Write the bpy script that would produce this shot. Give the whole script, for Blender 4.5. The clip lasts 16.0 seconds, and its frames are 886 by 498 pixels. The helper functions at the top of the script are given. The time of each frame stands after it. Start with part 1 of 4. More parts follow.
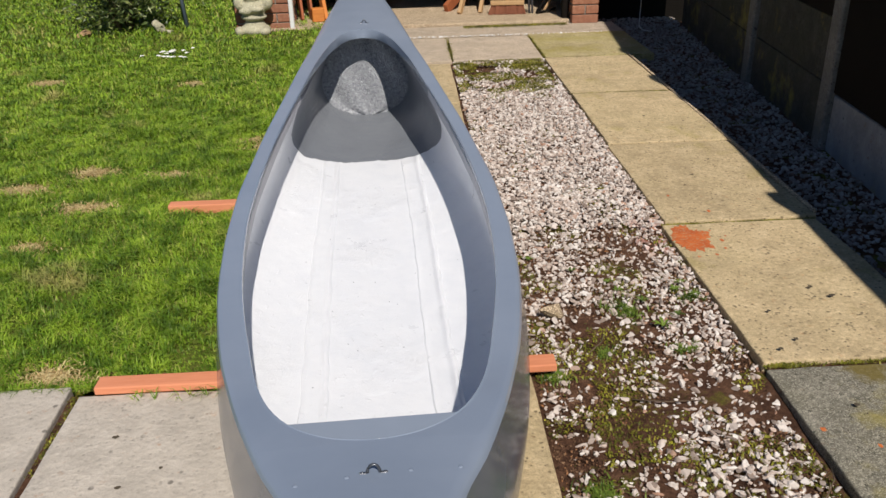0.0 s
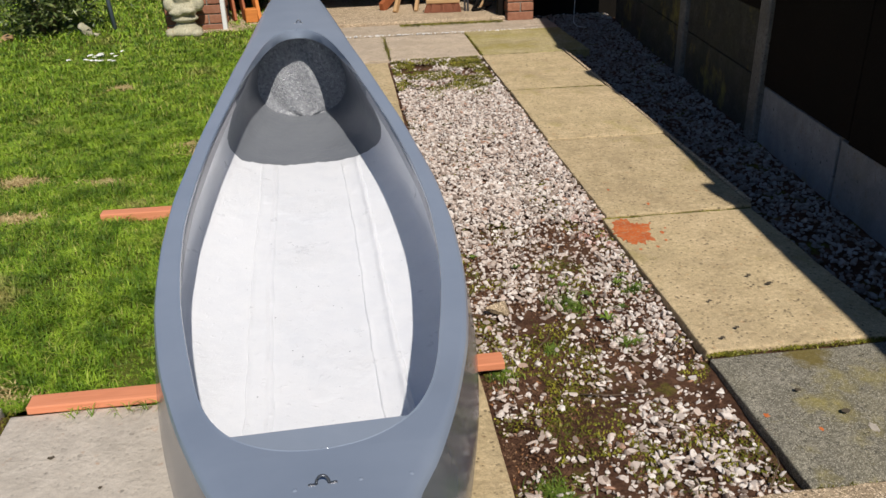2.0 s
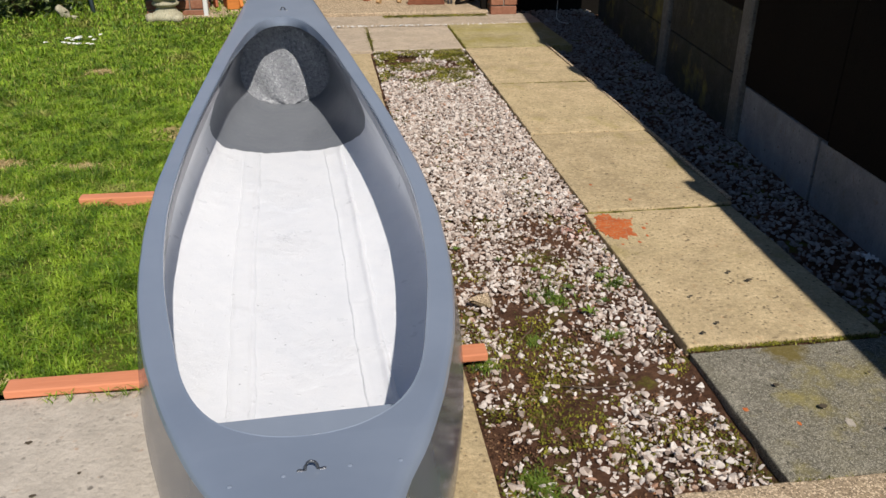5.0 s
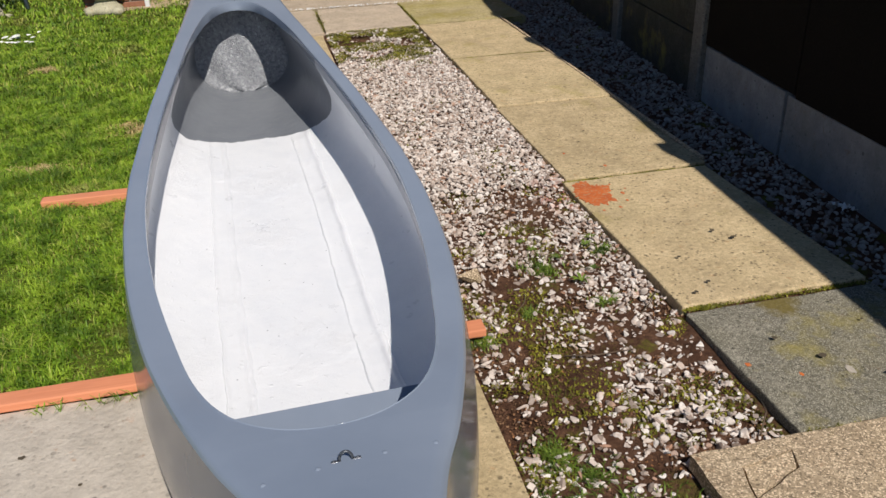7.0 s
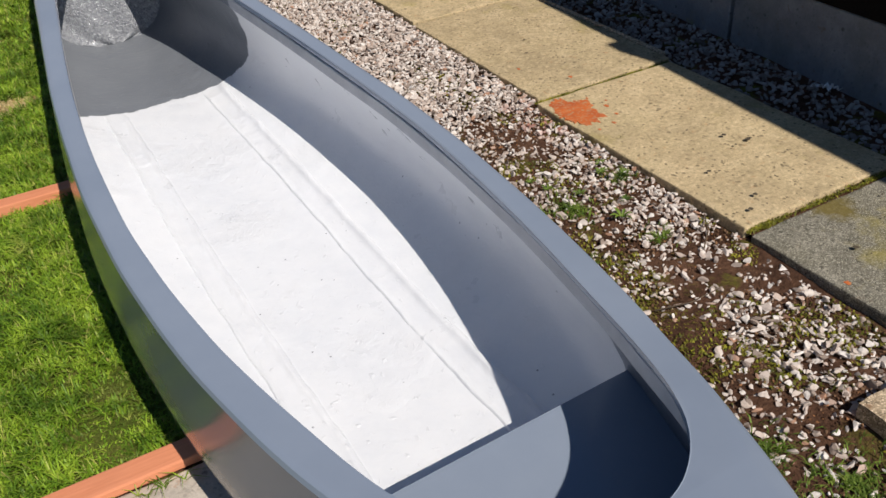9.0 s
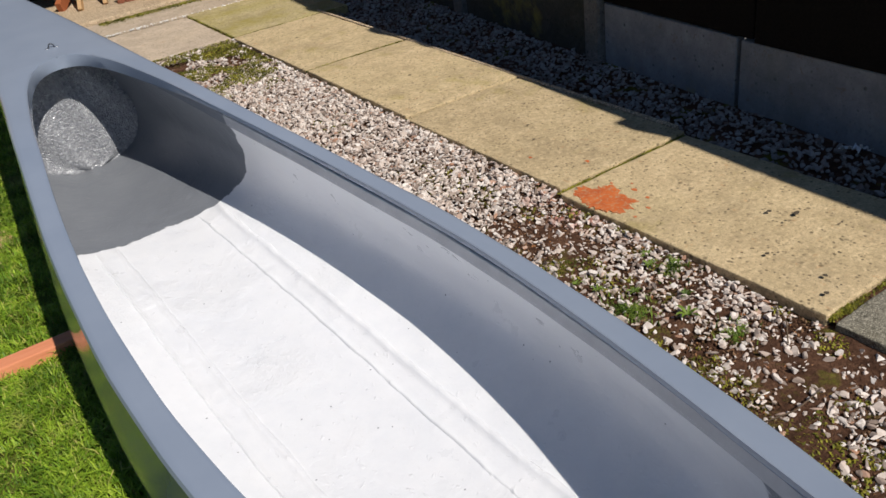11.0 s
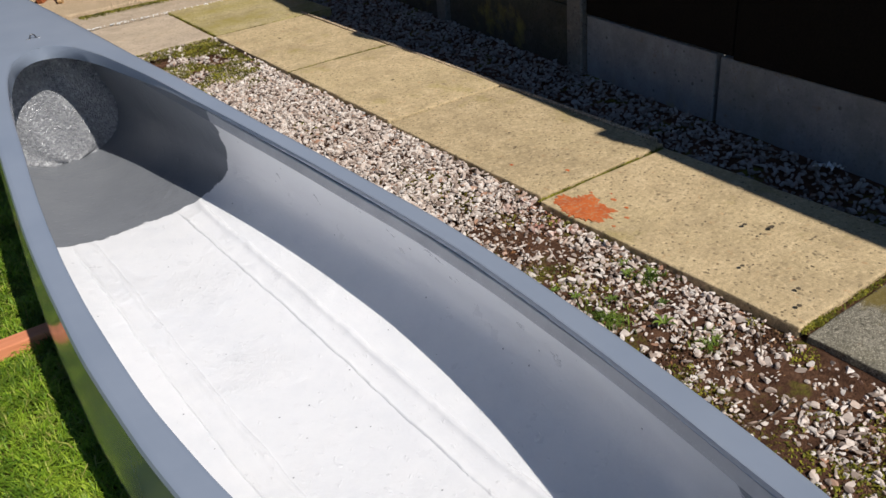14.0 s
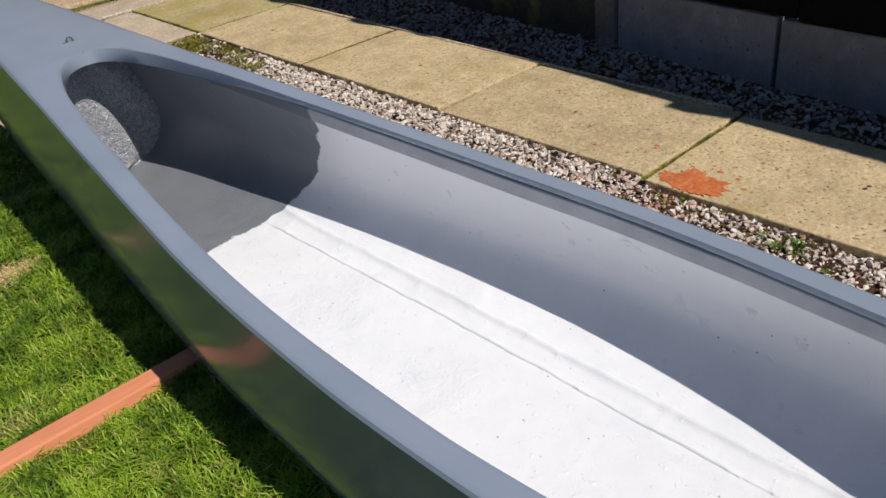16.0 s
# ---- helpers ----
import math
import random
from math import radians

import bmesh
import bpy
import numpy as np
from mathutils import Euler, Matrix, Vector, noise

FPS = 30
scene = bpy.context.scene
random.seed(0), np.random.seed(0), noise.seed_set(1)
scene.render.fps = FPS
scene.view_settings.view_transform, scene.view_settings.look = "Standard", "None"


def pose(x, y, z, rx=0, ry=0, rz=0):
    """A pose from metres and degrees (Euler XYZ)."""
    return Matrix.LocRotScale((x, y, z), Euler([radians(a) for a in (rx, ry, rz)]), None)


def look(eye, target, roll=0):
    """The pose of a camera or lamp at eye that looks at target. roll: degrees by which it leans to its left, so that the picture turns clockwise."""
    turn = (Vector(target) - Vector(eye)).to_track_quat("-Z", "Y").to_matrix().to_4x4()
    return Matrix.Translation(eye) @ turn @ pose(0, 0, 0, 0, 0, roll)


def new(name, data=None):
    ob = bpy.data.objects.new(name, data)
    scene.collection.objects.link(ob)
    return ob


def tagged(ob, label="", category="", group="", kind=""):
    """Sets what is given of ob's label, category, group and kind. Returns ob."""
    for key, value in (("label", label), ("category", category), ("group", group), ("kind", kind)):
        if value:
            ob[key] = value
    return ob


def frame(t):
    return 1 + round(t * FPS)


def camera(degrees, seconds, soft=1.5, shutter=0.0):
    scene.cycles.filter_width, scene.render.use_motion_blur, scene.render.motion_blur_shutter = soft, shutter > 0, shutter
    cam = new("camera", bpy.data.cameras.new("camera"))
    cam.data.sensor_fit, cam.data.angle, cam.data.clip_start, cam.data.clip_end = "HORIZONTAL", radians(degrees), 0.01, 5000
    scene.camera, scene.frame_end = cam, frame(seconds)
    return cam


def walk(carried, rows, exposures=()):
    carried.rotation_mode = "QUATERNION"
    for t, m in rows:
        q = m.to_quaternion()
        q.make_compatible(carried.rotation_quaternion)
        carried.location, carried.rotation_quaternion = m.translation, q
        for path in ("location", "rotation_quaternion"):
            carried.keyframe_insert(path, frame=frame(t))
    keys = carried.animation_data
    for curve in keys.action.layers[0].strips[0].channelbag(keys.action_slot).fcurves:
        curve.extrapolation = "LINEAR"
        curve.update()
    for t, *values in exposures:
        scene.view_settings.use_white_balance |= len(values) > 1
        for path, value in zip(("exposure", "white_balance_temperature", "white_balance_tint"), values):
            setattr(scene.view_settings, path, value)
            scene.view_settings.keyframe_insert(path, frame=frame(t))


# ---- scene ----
cam = camera(56.8, 16.0)
PATH = [
    (0, (0.083, -1.809, 1.238), (0.149, -0.003, 0.382), -1.6),
    (0.5, (0.087, -1.799, 1.23), (0.168, 0.006, 0.372), -1.7),
    (1, (0.09, -1.805, 1.24), (0.207, -0.001, 0.383), -1.8),
    (1.5, (0.085, -1.794, 1.236), (0.256, 0.003, 0.377), -1.8),
    (2, (0.084, -1.786, 1.232), (0.287, 0.007, 0.37), -1.6),
    (2.5, (0.084, -1.773, 1.229), (0.318, 0.015, 0.363), -1.2),
    (3, (0.074, -1.77, 1.22), (0.332, 0.012, 0.349), -0.5),
    (3.5, (0.069, -1.78, 1.23), (0.331, 0.004, 0.364), 0.0),
    (4, (0.061, -1.773, 1.221), (0.322, 0.008, 0.35), 0.4),
    (6.3, (0.057, -1.805, 1.231), (0.328, -0.03, 0.35), -0.1),
    (6.5, (0.054, -1.802, 1.232), (0.332, -0.034, 0.339), -0.3),
    (7, (-0.033, -1.736, 1.198), (0.334, 0.002, 0.279), -2.1),
    (7.3, (-0.078, -1.673, 1.158), (0.367, 0.001, 0.159), -1.2),
    (7.5, (-0.108, -1.611, 1.158), (0.407, 0.036, 0.148), -0.1),
    (7.7, (-0.140, -1.544, 1.150), (0.385, 0.108, 0.151), -1.6),
    (8, (-0.19, -1.459, 1.19), (0.326, 0.185, 0.175), -3.9),
    (8.3, (-0.269, -1.387, 1.208), (0.239, 0.220, 0.134), -4.6),
    (8.5, (-0.308, -1.329, 1.181), (0.267, 0.254, 0.102), -4.2),
    (8.8, (-0.406, -1.242, 1.165), (0.303, 0.266, 0.056), -3.9),
    (9, (-0.427, -1.176, 1.193), (0.293, 0.298, 0.049), -4.8),
    (9.3, (-0.455, -1.052, 1.180), (0.284, 0.431, 0.058), -7.3),
    (9.5, (-0.452, -0.963, 1.191), (0.31, 0.549, 0.128), -10.0),
    (9.7, (-0.464, -0.907, 1.201), (0.311, 0.616, 0.162), -10.4),
    (11.8, (-0.511, -0.852, 1.208), (0.405, 0.615, 0.203), -6.9),
    (12, (-0.522, -0.86, 1.208), (0.397, 0.604, 0.202), -6.6),
    (12.5, (-0.522, -0.872, 1.215), (0.401, 0.591, 0.211), -6.2),
    (13, (-0.525, -0.865, 1.213), (0.398, 0.6, 0.212), -5.8),
    (13.5, (-0.525, -0.861, 1.208), (0.396, 0.6, 0.201), -5.6),
    (14, (-0.515, -0.856, 1.206), (0.409, 0.605, 0.201), -5.6),
    (14.5, (-0.525, -0.802, 1.221), (0.435, 0.634, 0.213), -8.3),
    (14.7, (-0.564, -0.758, 1.192), (0.481, 0.615, 0.181), -7.2),
    (15, (-0.609, -0.707, 1.173), (0.489, 0.6, 0.13), -5.1),
    (15.2, (-0.648, -0.631, 1.171), (0.463, 0.666, 0.130), -5.1),
    (15.5, (-0.704, -0.463, 1.178), (0.397, 0.842, 0.136), -8.9),
    (15.8, (-0.811, -0.373, 1.214), (0.266, 0.938, 0.156), -8.7),
    (16, (-0.9, -0.361, 1.204), (0.183, 0.948, 0.15), -6.8),
]
walk(cam, [(t, look(eye, target, roll)) for t, eye, target, roll in PATH])

import functools

# ---------------------------------------------------------------- light
SUN = Vector((0.184, -0.87, 1.0)).normalized()
world = bpy.data.worlds.new("sky")
world.use_nodes = True
scene.world = world
sky = world.node_tree.nodes.new("ShaderNodeTexSky")
sky.sky_type = "NISHITA"
sky.sun_disc = False
sky.ozone_density = 6.0
sky.dust_density = 0.2
sky.sun_elevation = math.asin(SUN.z)
sky.sun_rotation = math.atan2(SUN.x, SUN.y)
world.node_tree.links.new(sky.outputs[0], world.node_tree.nodes["Background"].inputs[0])
world.node_tree.nodes["Background"].inputs[1].default_value = 0.055
lamp = bpy.data.lights.new("sun", "SUN")
lamp.energy, lamp.angle, lamp.color = 4.4, radians(0.53), (1.0, 0.93, 0.85)
sun = new("sun", lamp)
sun.matrix_world = look(SUN * 30, (0, 0, 0))
scene.view_settings.exposure = 0.0


# ---------------------------------------------------------------- materials
def material(name, base, rough=0.7, metal=0.0, spec=0.5):
    m = bpy.data.materials.new(name)
    m.use_nodes = True
    b = m.node_tree.nodes["Principled BSDF"]
    b.inputs["Base Color"].default_value = (*base, 1)
    b.inputs["Roughness"].default_value = rough
    b.inputs["Metallic"].default_value = metal
    b.inputs["Specular IOR Level"].default_value = spec
    return m


class Nodes:
    """A short hand for building a node tree."""

    def __init__(self, m):
        self.t = m.node_tree
        self.b = self.t.nodes["Principled BSDF"]
        self.coord = self.t.nodes.new("ShaderNodeTexCoord").outputs["Object"]
        self.geo = self.t.nodes.new("ShaderNodeNewGeometry")

    def put(self, kind, sets=(), links=()):
        n = self.t.nodes.new(kind)
        for key, value in dict(sets).items():
            n.inputs[key].default_value = value
        for key, value in dict(links).items():
            self.t.links.new(value, n.inputs[key])
        return n

    def noise(self, scale, detail=4.0, rough=0.6, where=None, stretch=None):
        where = where or self.coord
        if stretch:
            mp = self.put("ShaderNodeMapping", {"Scale": stretch}, {"Vector": where})
            where = mp.outputs[0]
        return self.put("ShaderNodeTexNoise", {"Scale": scale, "Detail": detail, "Roughness": rough}, {"Vector": where}).outputs["Fac"]

    def cells(self, scale, where=None, out="Distance"):
        return self.put("ShaderNodeTexVoronoi", {"Scale": scale}, {"Vector": where or self.coord}).outputs[out]

    def ramp(self, fac, stops):
        n = self.put("ShaderNodeValToRGB", {}, {"Fac": fac})
        e = n.color_ramp.elements
        while len(e) < len(stops):
            e.new(0.5)
        for el, (p, c) in zip(e, stops):
            el.position = p
            el.color = (*c, 1) if len(c) == 3 else c
        return n.outputs["Color"]

    def grey(self, fac, lo, hi, a=0.0, b=1.0):
        n = self.put("ShaderNodeMapRange", {"From Min": lo, "From Max": hi, "To Min": a, "To Max": b}, {"Value": fac})
        return n.outputs[0]

    def mix(self, fac, a, b, how="MIX"):
        n = self.t.nodes.new("ShaderNodeMix")
        n.data_type, n.blend_type = "RGBA", how
        for key, value in ((0, fac), (6, a), (7, b)):
            if isinstance(value, (int, float)):
                n.inputs[key].default_value = value
            elif isinstance(value, tuple):
                n.inputs[key].default_value = (*value, 1)
            else:
                self.t.links.new(value, n.inputs[key])
        return n.outputs[2]

    def math(self, how, a, b=0.0):
        n = self.t.nodes.new("ShaderNodeMath")
        n.operation = how
        for key, value in ((0, a), (1, b)):
            if isinstance(value, (int, float)):
                n.inputs[key].default_value = value
            else:
                self.t.links.new(value, n.inputs[key])
        return n.outputs[0]

    def axis(self, k):
        return self.put("ShaderNodeSeparateXYZ", {}, {0: self.coord}).outputs[k]

    def world_coord(self):
        self.coord = self.geo.outputs["Position"]
        return self

    def color(self, c):
        self.t.links.new(c, self.b.inputs["Base Color"])

    def rough(self, v):
        self.t.links.new(v, self.b.inputs["Roughness"])

    def bump(self, height, strength=0.4, distance=0.005):
        n = self.put("ShaderNodeBump", {"Strength": strength, "Distance": distance}, {"Height": height})
        self.t.links.new(n.outputs[0], self.b.inputs["Normal"])

    def random(self):
        return self.t.nodes.new("ShaderNodeObjectInfo").outputs["Random"]


def concrete(name, light, dark, stain, moss=0.0, speck=0.5, spot=None, stones=0.0, grain_scale=430):
    """Weathered cast concrete: clouded tone, exposed grit, pits and dirt."""
    m = material(name, light, 0.9, spec=0.2)
    n = Nodes(m).world_coord()
    grit = n.noise(420, 2, 0.6)
    fine = n.noise(150, 4, 0.75)
    mid = n.noise(11, 7, 0.7)
    big = n.noise(2.1, 5, 0.65)
    c = n.ramp(mid, [(0.28, tuple(v * 0.82 for v in dark)), (0.5, dark), (0.72, light)])
    c = n.mix(n.grey(big, 0.44, 0.66, 0, 0.6), c, stain)
    c = n.mix(n.grey(fine, 0.50, 0.66, 0, speck), c, tuple(v * 0.50 for v in dark))
    c = n.mix(n.grey(grit, 0.56, 0.70, 0, speck * 0.7), c, tuple(min(1, v * 1.3) for v in light))
    pits = n.cells(60)
    c = n.mix(n.math("MULTIPLY", n.grey(pits, 0.30, 0.17, 0, min(0.9, speck * 1.6)), n.grey(n.noise(24, 3), 0.46, 0.54, 0.1, 1)), c, tuple(v * 0.22 for v in dark))
    chips = n.cells(115)
    c = n.mix(n.grey(chips, 0.20, 0.10, 0, speck), c, tuple(v * 0.35 for v in dark))
    cloud = n.noise(4.5, 6, 0.7)
    c = n.mix(n.grey(cloud, 0.46, 0.60, 0, 0.3 + speck * 0.3), c, tuple(v * 0.62 for v in dark))
    blots = n.cells(21)
    c = n.mix(n.math("MULTIPLY", n.grey(blots, 0.17, 0.10, 0, 0.8), n.grey(mid, 0.44, 0.54)), c, tuple(v * 0.3 for v in dark))
    rust = n.grey(n.noise(26, 5, 0.7), 0.61, 0.70, 0, 0.62)
    c = n.mix(rust, c, (dark[0] * 0.8, dark[1] * 0.55, dark[2] * 0.4))
    sand = n.noise(62, 3, 0.65)
    c = n.mix(n.grey(sand, 0.54, 0.66, 0, speck * 0.8), c, tuple(v * 0.55 for v in dark))
    c = n.mix(n.grey(sand, 0.44, 0.34, 0, speck * 0.6), c, tuple(min(1, v * 1.2) for v in light))
    if stones:
        grain = n.put("ShaderNodeSeparateColor", {}, {0: n.cells(grain_scale, None, "Color")}).outputs[0]
        c = n.mix(n.grey(grain, 0.80, 0.84, 0, stones), c, tuple(min(1, v * 1.35) for v in light))
        c = n.mix(n.grey(grain, 0.24, 0.16, 0, stones), c, tuple(v * 0.4 for v in dark))
    if moss:
        green = n.noise(2.3, 7, 0.75)
        c = n.mix(n.grey(green, 0.64 - moss * 0.2, 0.8 - moss * 0.2, 0, 0.75), c, (0.34, 0.285, 0.065))
    if spot:
        x, y, r = spot
        d = n.math("ADD", n.math("POWER", n.math("SUBTRACT", n.axis(0), x), 2.0), n.math("POWER", n.math("SUBTRACT", n.axis(1), y), 2.0))
        d = n.math("ADD", n.math("SQRT", d), n.math("MULTIPLY", n.math("SUBTRACT", n.noise(22, 5, 0.7), 0.5), r * 1.6))
        c = n.mix(n.grey(d, r, r * 0.45, 0, 0.85), c, (0.17, 0.13, 0.03))
    tint = n.grey(n.random(), 0, 1, 0.88, 1.05)
    c = n.mix(1.0, c, n.put("ShaderNodeCombineColor", {}, {0: tint, 1: tint, 2: tint}).outputs[0], "MULTIPLY")
    n.color(c)
    h = n.math("ADD", n.math("MULTIPLY", fine, 0.8), n.math("MULTIPLY", pits, 0.6))
    n.bump(h, 0.7, 0.005)
    return m


M_SLAB = concrete("paving_concrete", (0.73, 0.585, 0.365), (0.61, 0.475, 0.28), (0.57, 0.46, 0.255), 0.35, 0.62)
M_SLAB_MOSS = concrete("mossy_paving_concrete", (0.66, 0.55, 0.34), (0.52, 0.43, 0.23), (0.44, 0.39, 0.12), 0.85, 0.5)
M_SLAB_GREY = concrete("weathered_grey_concrete", (0.36, 0.335, 0.27), (0.22, 0.205, 0.16), (0.24, 0.215, 0.13), 0.4, 0.5, (1.262, -0.045, 0.075), 0.7)
M_SLAB_PALE = concrete("pale_concrete", (0.68, 0.61, 0.52), (0.60, 0.535, 0.45), (0.62, 0.555, 0.47), 0.0, 0.2)
M_SLAB_ROUGH = concrete("rough_aggregate_concrete", (0.72, 0.58, 0.41), (0.50, 0.38, 0.25), (0.53, 0.41, 0.26), 0.15, 0.6, None, 0.75, 320)
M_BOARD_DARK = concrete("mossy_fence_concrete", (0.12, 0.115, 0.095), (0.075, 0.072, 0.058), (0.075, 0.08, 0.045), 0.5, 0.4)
M_FENCE_CONCRETE = concrete("fence_concrete", (0.345, 0.355, 0.375), (0.27, 0.278, 0.29), (0.22, 0.222, 0.19), 0.25, 0.16)


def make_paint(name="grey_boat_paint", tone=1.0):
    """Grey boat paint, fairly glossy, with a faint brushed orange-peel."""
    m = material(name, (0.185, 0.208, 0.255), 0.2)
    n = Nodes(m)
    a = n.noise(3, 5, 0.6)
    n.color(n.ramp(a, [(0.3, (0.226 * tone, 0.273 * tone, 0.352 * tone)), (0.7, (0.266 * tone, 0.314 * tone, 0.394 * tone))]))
    n.rough(n.grey(n.noise(7, 5, 0.6), 0.3, 0.7, 0.13, 0.22))
    n.bump(n.noise(45, 3, 0.5), 0.05, 0.003)
    return m


def make_liner():
    """White floor paint amidships over grey, brushed on by hand with an uneven edge."""
    m = material("painted_canoe_inside", (0.8, 0.8, 0.8), 0.35, spec=0.5)
    n = Nodes(m)
    s = n.axis(1)
    edge = n.math("ADD", s, n.math("MULTIPLY", n.math("SUBTRACT", n.noise(14, 4, 0.65), 0.5), 0.07))
    edge = n.math("ADD", edge, n.math("MULTIPLY", n.axis(2), 0.55))
    far = n.grey(edge, 2.438, 2.444)
    stern = n.math("ADD", s, n.math("MULTIPLY", n.math("SUBTRACT", n.noise(22, 4, 0.65), 0.5), 0.05))
    far = n.math("MAXIMUM", far, n.grey(stern, 0.478, 0.472))
    white = n.ramp(n.noise(6, 6, 0.65), [(0.3, (0.86, 0.865, 0.885)), (0.55, (0.885, 0.89, 0.905)), (0.75, (0.895, 0.90, 0.91))])
    worn = n.grey(n.noise(2.6, 3, 0.5), 0.66, 0.76, 0, 0.5)
    white = n.mix(worn, white, (0.74, 0.78, 0.85))
    # sides kept whiter to offset their shade; scuffed floor greyer, up to an uneven line at the turn of the bilge
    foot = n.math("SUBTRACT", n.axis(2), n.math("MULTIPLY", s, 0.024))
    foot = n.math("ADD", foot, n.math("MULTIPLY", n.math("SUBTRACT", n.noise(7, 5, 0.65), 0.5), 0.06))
    greyed_floor = n.ramp(n.noise(8, 6, 0.7), [(0.3, (0.755, 0.775, 0.81)), (0.55, (0.805, 0.82, 0.845)), (0.75, (0.83, 0.84, 0.86))])
    white = n.mix(n.grey(foot, 0.10, 0.05), white, greyed_floor)
    spots = n.grey(n.cells(17), 0.05, 0.025, 0, 0.8)
    white = n.mix(spots, white, (0.22, 0.23, 0.26))
    grey = n.ramp(n.noise(5, 5, 0.6), [(0.3, (0.165, 0.18, 0.205)), (0.7, (0.205, 0.22, 0.245))])
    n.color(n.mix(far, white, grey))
    n.rough(n.mix(far, n.ramp(n.noise(9, 4), [(0.3, (0.26,) * 3), (0.7, (0.40,) * 3)]), (0.3, 0.3, 0.3)))
    h = n.math("ADD", n.math("MULTIPLY", n.noise(15, 5, 0.6), 0.55), n.math("MULTIPLY", n.noise(130, 3, 0.6), 0.12))
    dents = n.grey(n.noise(62, 3, 0.55, stretch=(1, 0.7, 1)), 0.63, 0.73, 0, 0.32)
    patch = n.grey(n.noise(3.2, 3, 0.5), 0.52, 0.62)
    wrinkle = n.math("MULTIPLY", patch, n.math("MULTIPLY", n.noise(48, 6, 0.75), 1.1))
    n.bump(n.math("ADD", n.math("ADD", h, dents), wrinkle), 0.42, 0.009)
    return m


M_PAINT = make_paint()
# the deck grey again, darkened in colour for the hull's shaded side
M_HULL = make_paint("shade_toned_hull_paint", 0.5)
M_INWALE = material("pale_grey_strip_paint", (0.50, 0.50, 0.52), 0.45)
ni = Nodes(M_INWALE)
strip_paint = ni.ramp(ni.noise(9, 6, 0.7), [(0.3, (0.42, 0.42, 0.44)), (0.7, (0.56, 0.555, 0.57))])
bow_end = ni.math("ADD", ni.axis(1), ni.math("MULTIPLY", ni.math("SUBTRACT", ni.noise(14, 4, 0.65), 0.5), 0.05))
ni.color(ni.mix(ni.grey(bow_end, 2.235, 2.241), strip_paint, (0.185, 0.20, 0.225)))
ni.bump(ni.noise(60, 4, 0.6), 0.2, 0.003)
M_LINER = make_liner()


def make_foil():
    """Grey gloss over coarse glass mat: a lumpy surface that glitters."""
    m = material("glass_mat_paint", (0.5, 0.52, 0.54), 0.25, 0.25)
    n = Nodes(m)
    n.color(n.ramp(n.noise(70, 5, 0.75), [(0.3, (0.20, 0.21, 0.235)), (0.55, (0.33, 0.345, 0.37)), (0.72, (0.70, 0.72, 0.75))]))
    n.rough(n.grey(n.noise(60, 4, 0.7), 0.35, 0.65, 0.15, 0.5))
    n.bump(n.math("ADD", n.noise(95, 4, 0.7, stretch=(1.8, 1, 1)), n.math("MULTIPLY", n.cells(150), 0.6)), 0.8, 0.006)
    return m


M_FOIL = make_foil()


def wood(name, light, dark, rough=0.7, grain=(2, 30, 30)):
    m = material(name, light, rough)
    n = Nodes(m)
    a = n.noise(4, 6, 0.65, stretch=grain)
    c = n.ramp(a, [(0.3, dark), (0.7, light)])
    c = n.mix(n.grey(n.noise(3, 3), 0.5, 0.75, 0, 0.35), c, tuple(v * 0.7 for v in dark))
    n.color(c)
    n.bump(a, 0.3, 0.003)
    return m


M_PLANK = wood("salmon_painted_timber", (0.80, 0.32, 0.17), (0.68, 0.245, 0.12), 0.55)
M_PINE = wood("pine_timber", (0.55, 0.36, 0.18), (0.40, 0.24, 0.11))
M_REDWOOD = wood("red_brown_timber", (0.42, 0.13, 0.045), (0.27, 0.075, 0.025))
M_ORANGE = wood("orange_timber", (0.70, 0.26, 0.05), (0.55, 0.17, 0.03))
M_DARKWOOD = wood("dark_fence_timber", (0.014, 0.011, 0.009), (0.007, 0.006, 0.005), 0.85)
M_WHITE = material("white_paint", (0.78, 0.78, 0.76), 0.5)
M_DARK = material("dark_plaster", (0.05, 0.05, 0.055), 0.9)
M_STEEL = material("steel", (0.32, 0.33, 0.35), 0.35, 0.9)
M_EYE = material("painted_steel", (0.10, 0.11, 0.125), 0.3, 0.5)
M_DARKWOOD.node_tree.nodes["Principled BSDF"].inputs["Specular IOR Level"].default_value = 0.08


# ---------------------------------------------------------------- mesh helpers
def mesh(name, verts, faces, mat=None, smooth=False):
    me = bpy.data.meshes.new(name)
    me.from_pydata([tuple(map(float, v)) for v in verts], [], [tuple(map(int, f)) for f in faces])
    me.update()
    if smooth:
        me.polygons.foreach_set("use_smooth", [True] * len(me.polygons))
    for one in mat if isinstance(mat, (list, tuple)) else [mat] if mat else []:
        me.materials.append(one)
    return me


def bm_mesh(name, bm, mat=None, smooth=False):
    bmesh.ops.recalc_face_normals(bm, faces=bm.faces)
    me = bpy.data.meshes.new(name)
    bm.to_mesh(me)
    bm.free()
    if smooth:
        me.polygons.foreach_set("use_smooth", [True] * len(me.polygons))
    if mat:
        me.materials.append(mat)
    return me


def part(name, data, parent, label="", m=None, mat=None, smooth=False):
    """A mesh (or bmesh) as one object under a thing."""
    if isinstance(data, bmesh.types.BMesh):
        data = bm_mesh(name, data, mat, smooth)
    ob = new(name, data)
    ob.parent = parent
    if m is not None:
        ob.matrix_basis = m
    return tagged(ob, label)


def thing(name, m=None, label="", category="", group="", kind="", data=None):
    ob = new(name, data)
    if m is not None:
        ob.matrix_basis = m
    return tagged(ob, label, category, group, kind)


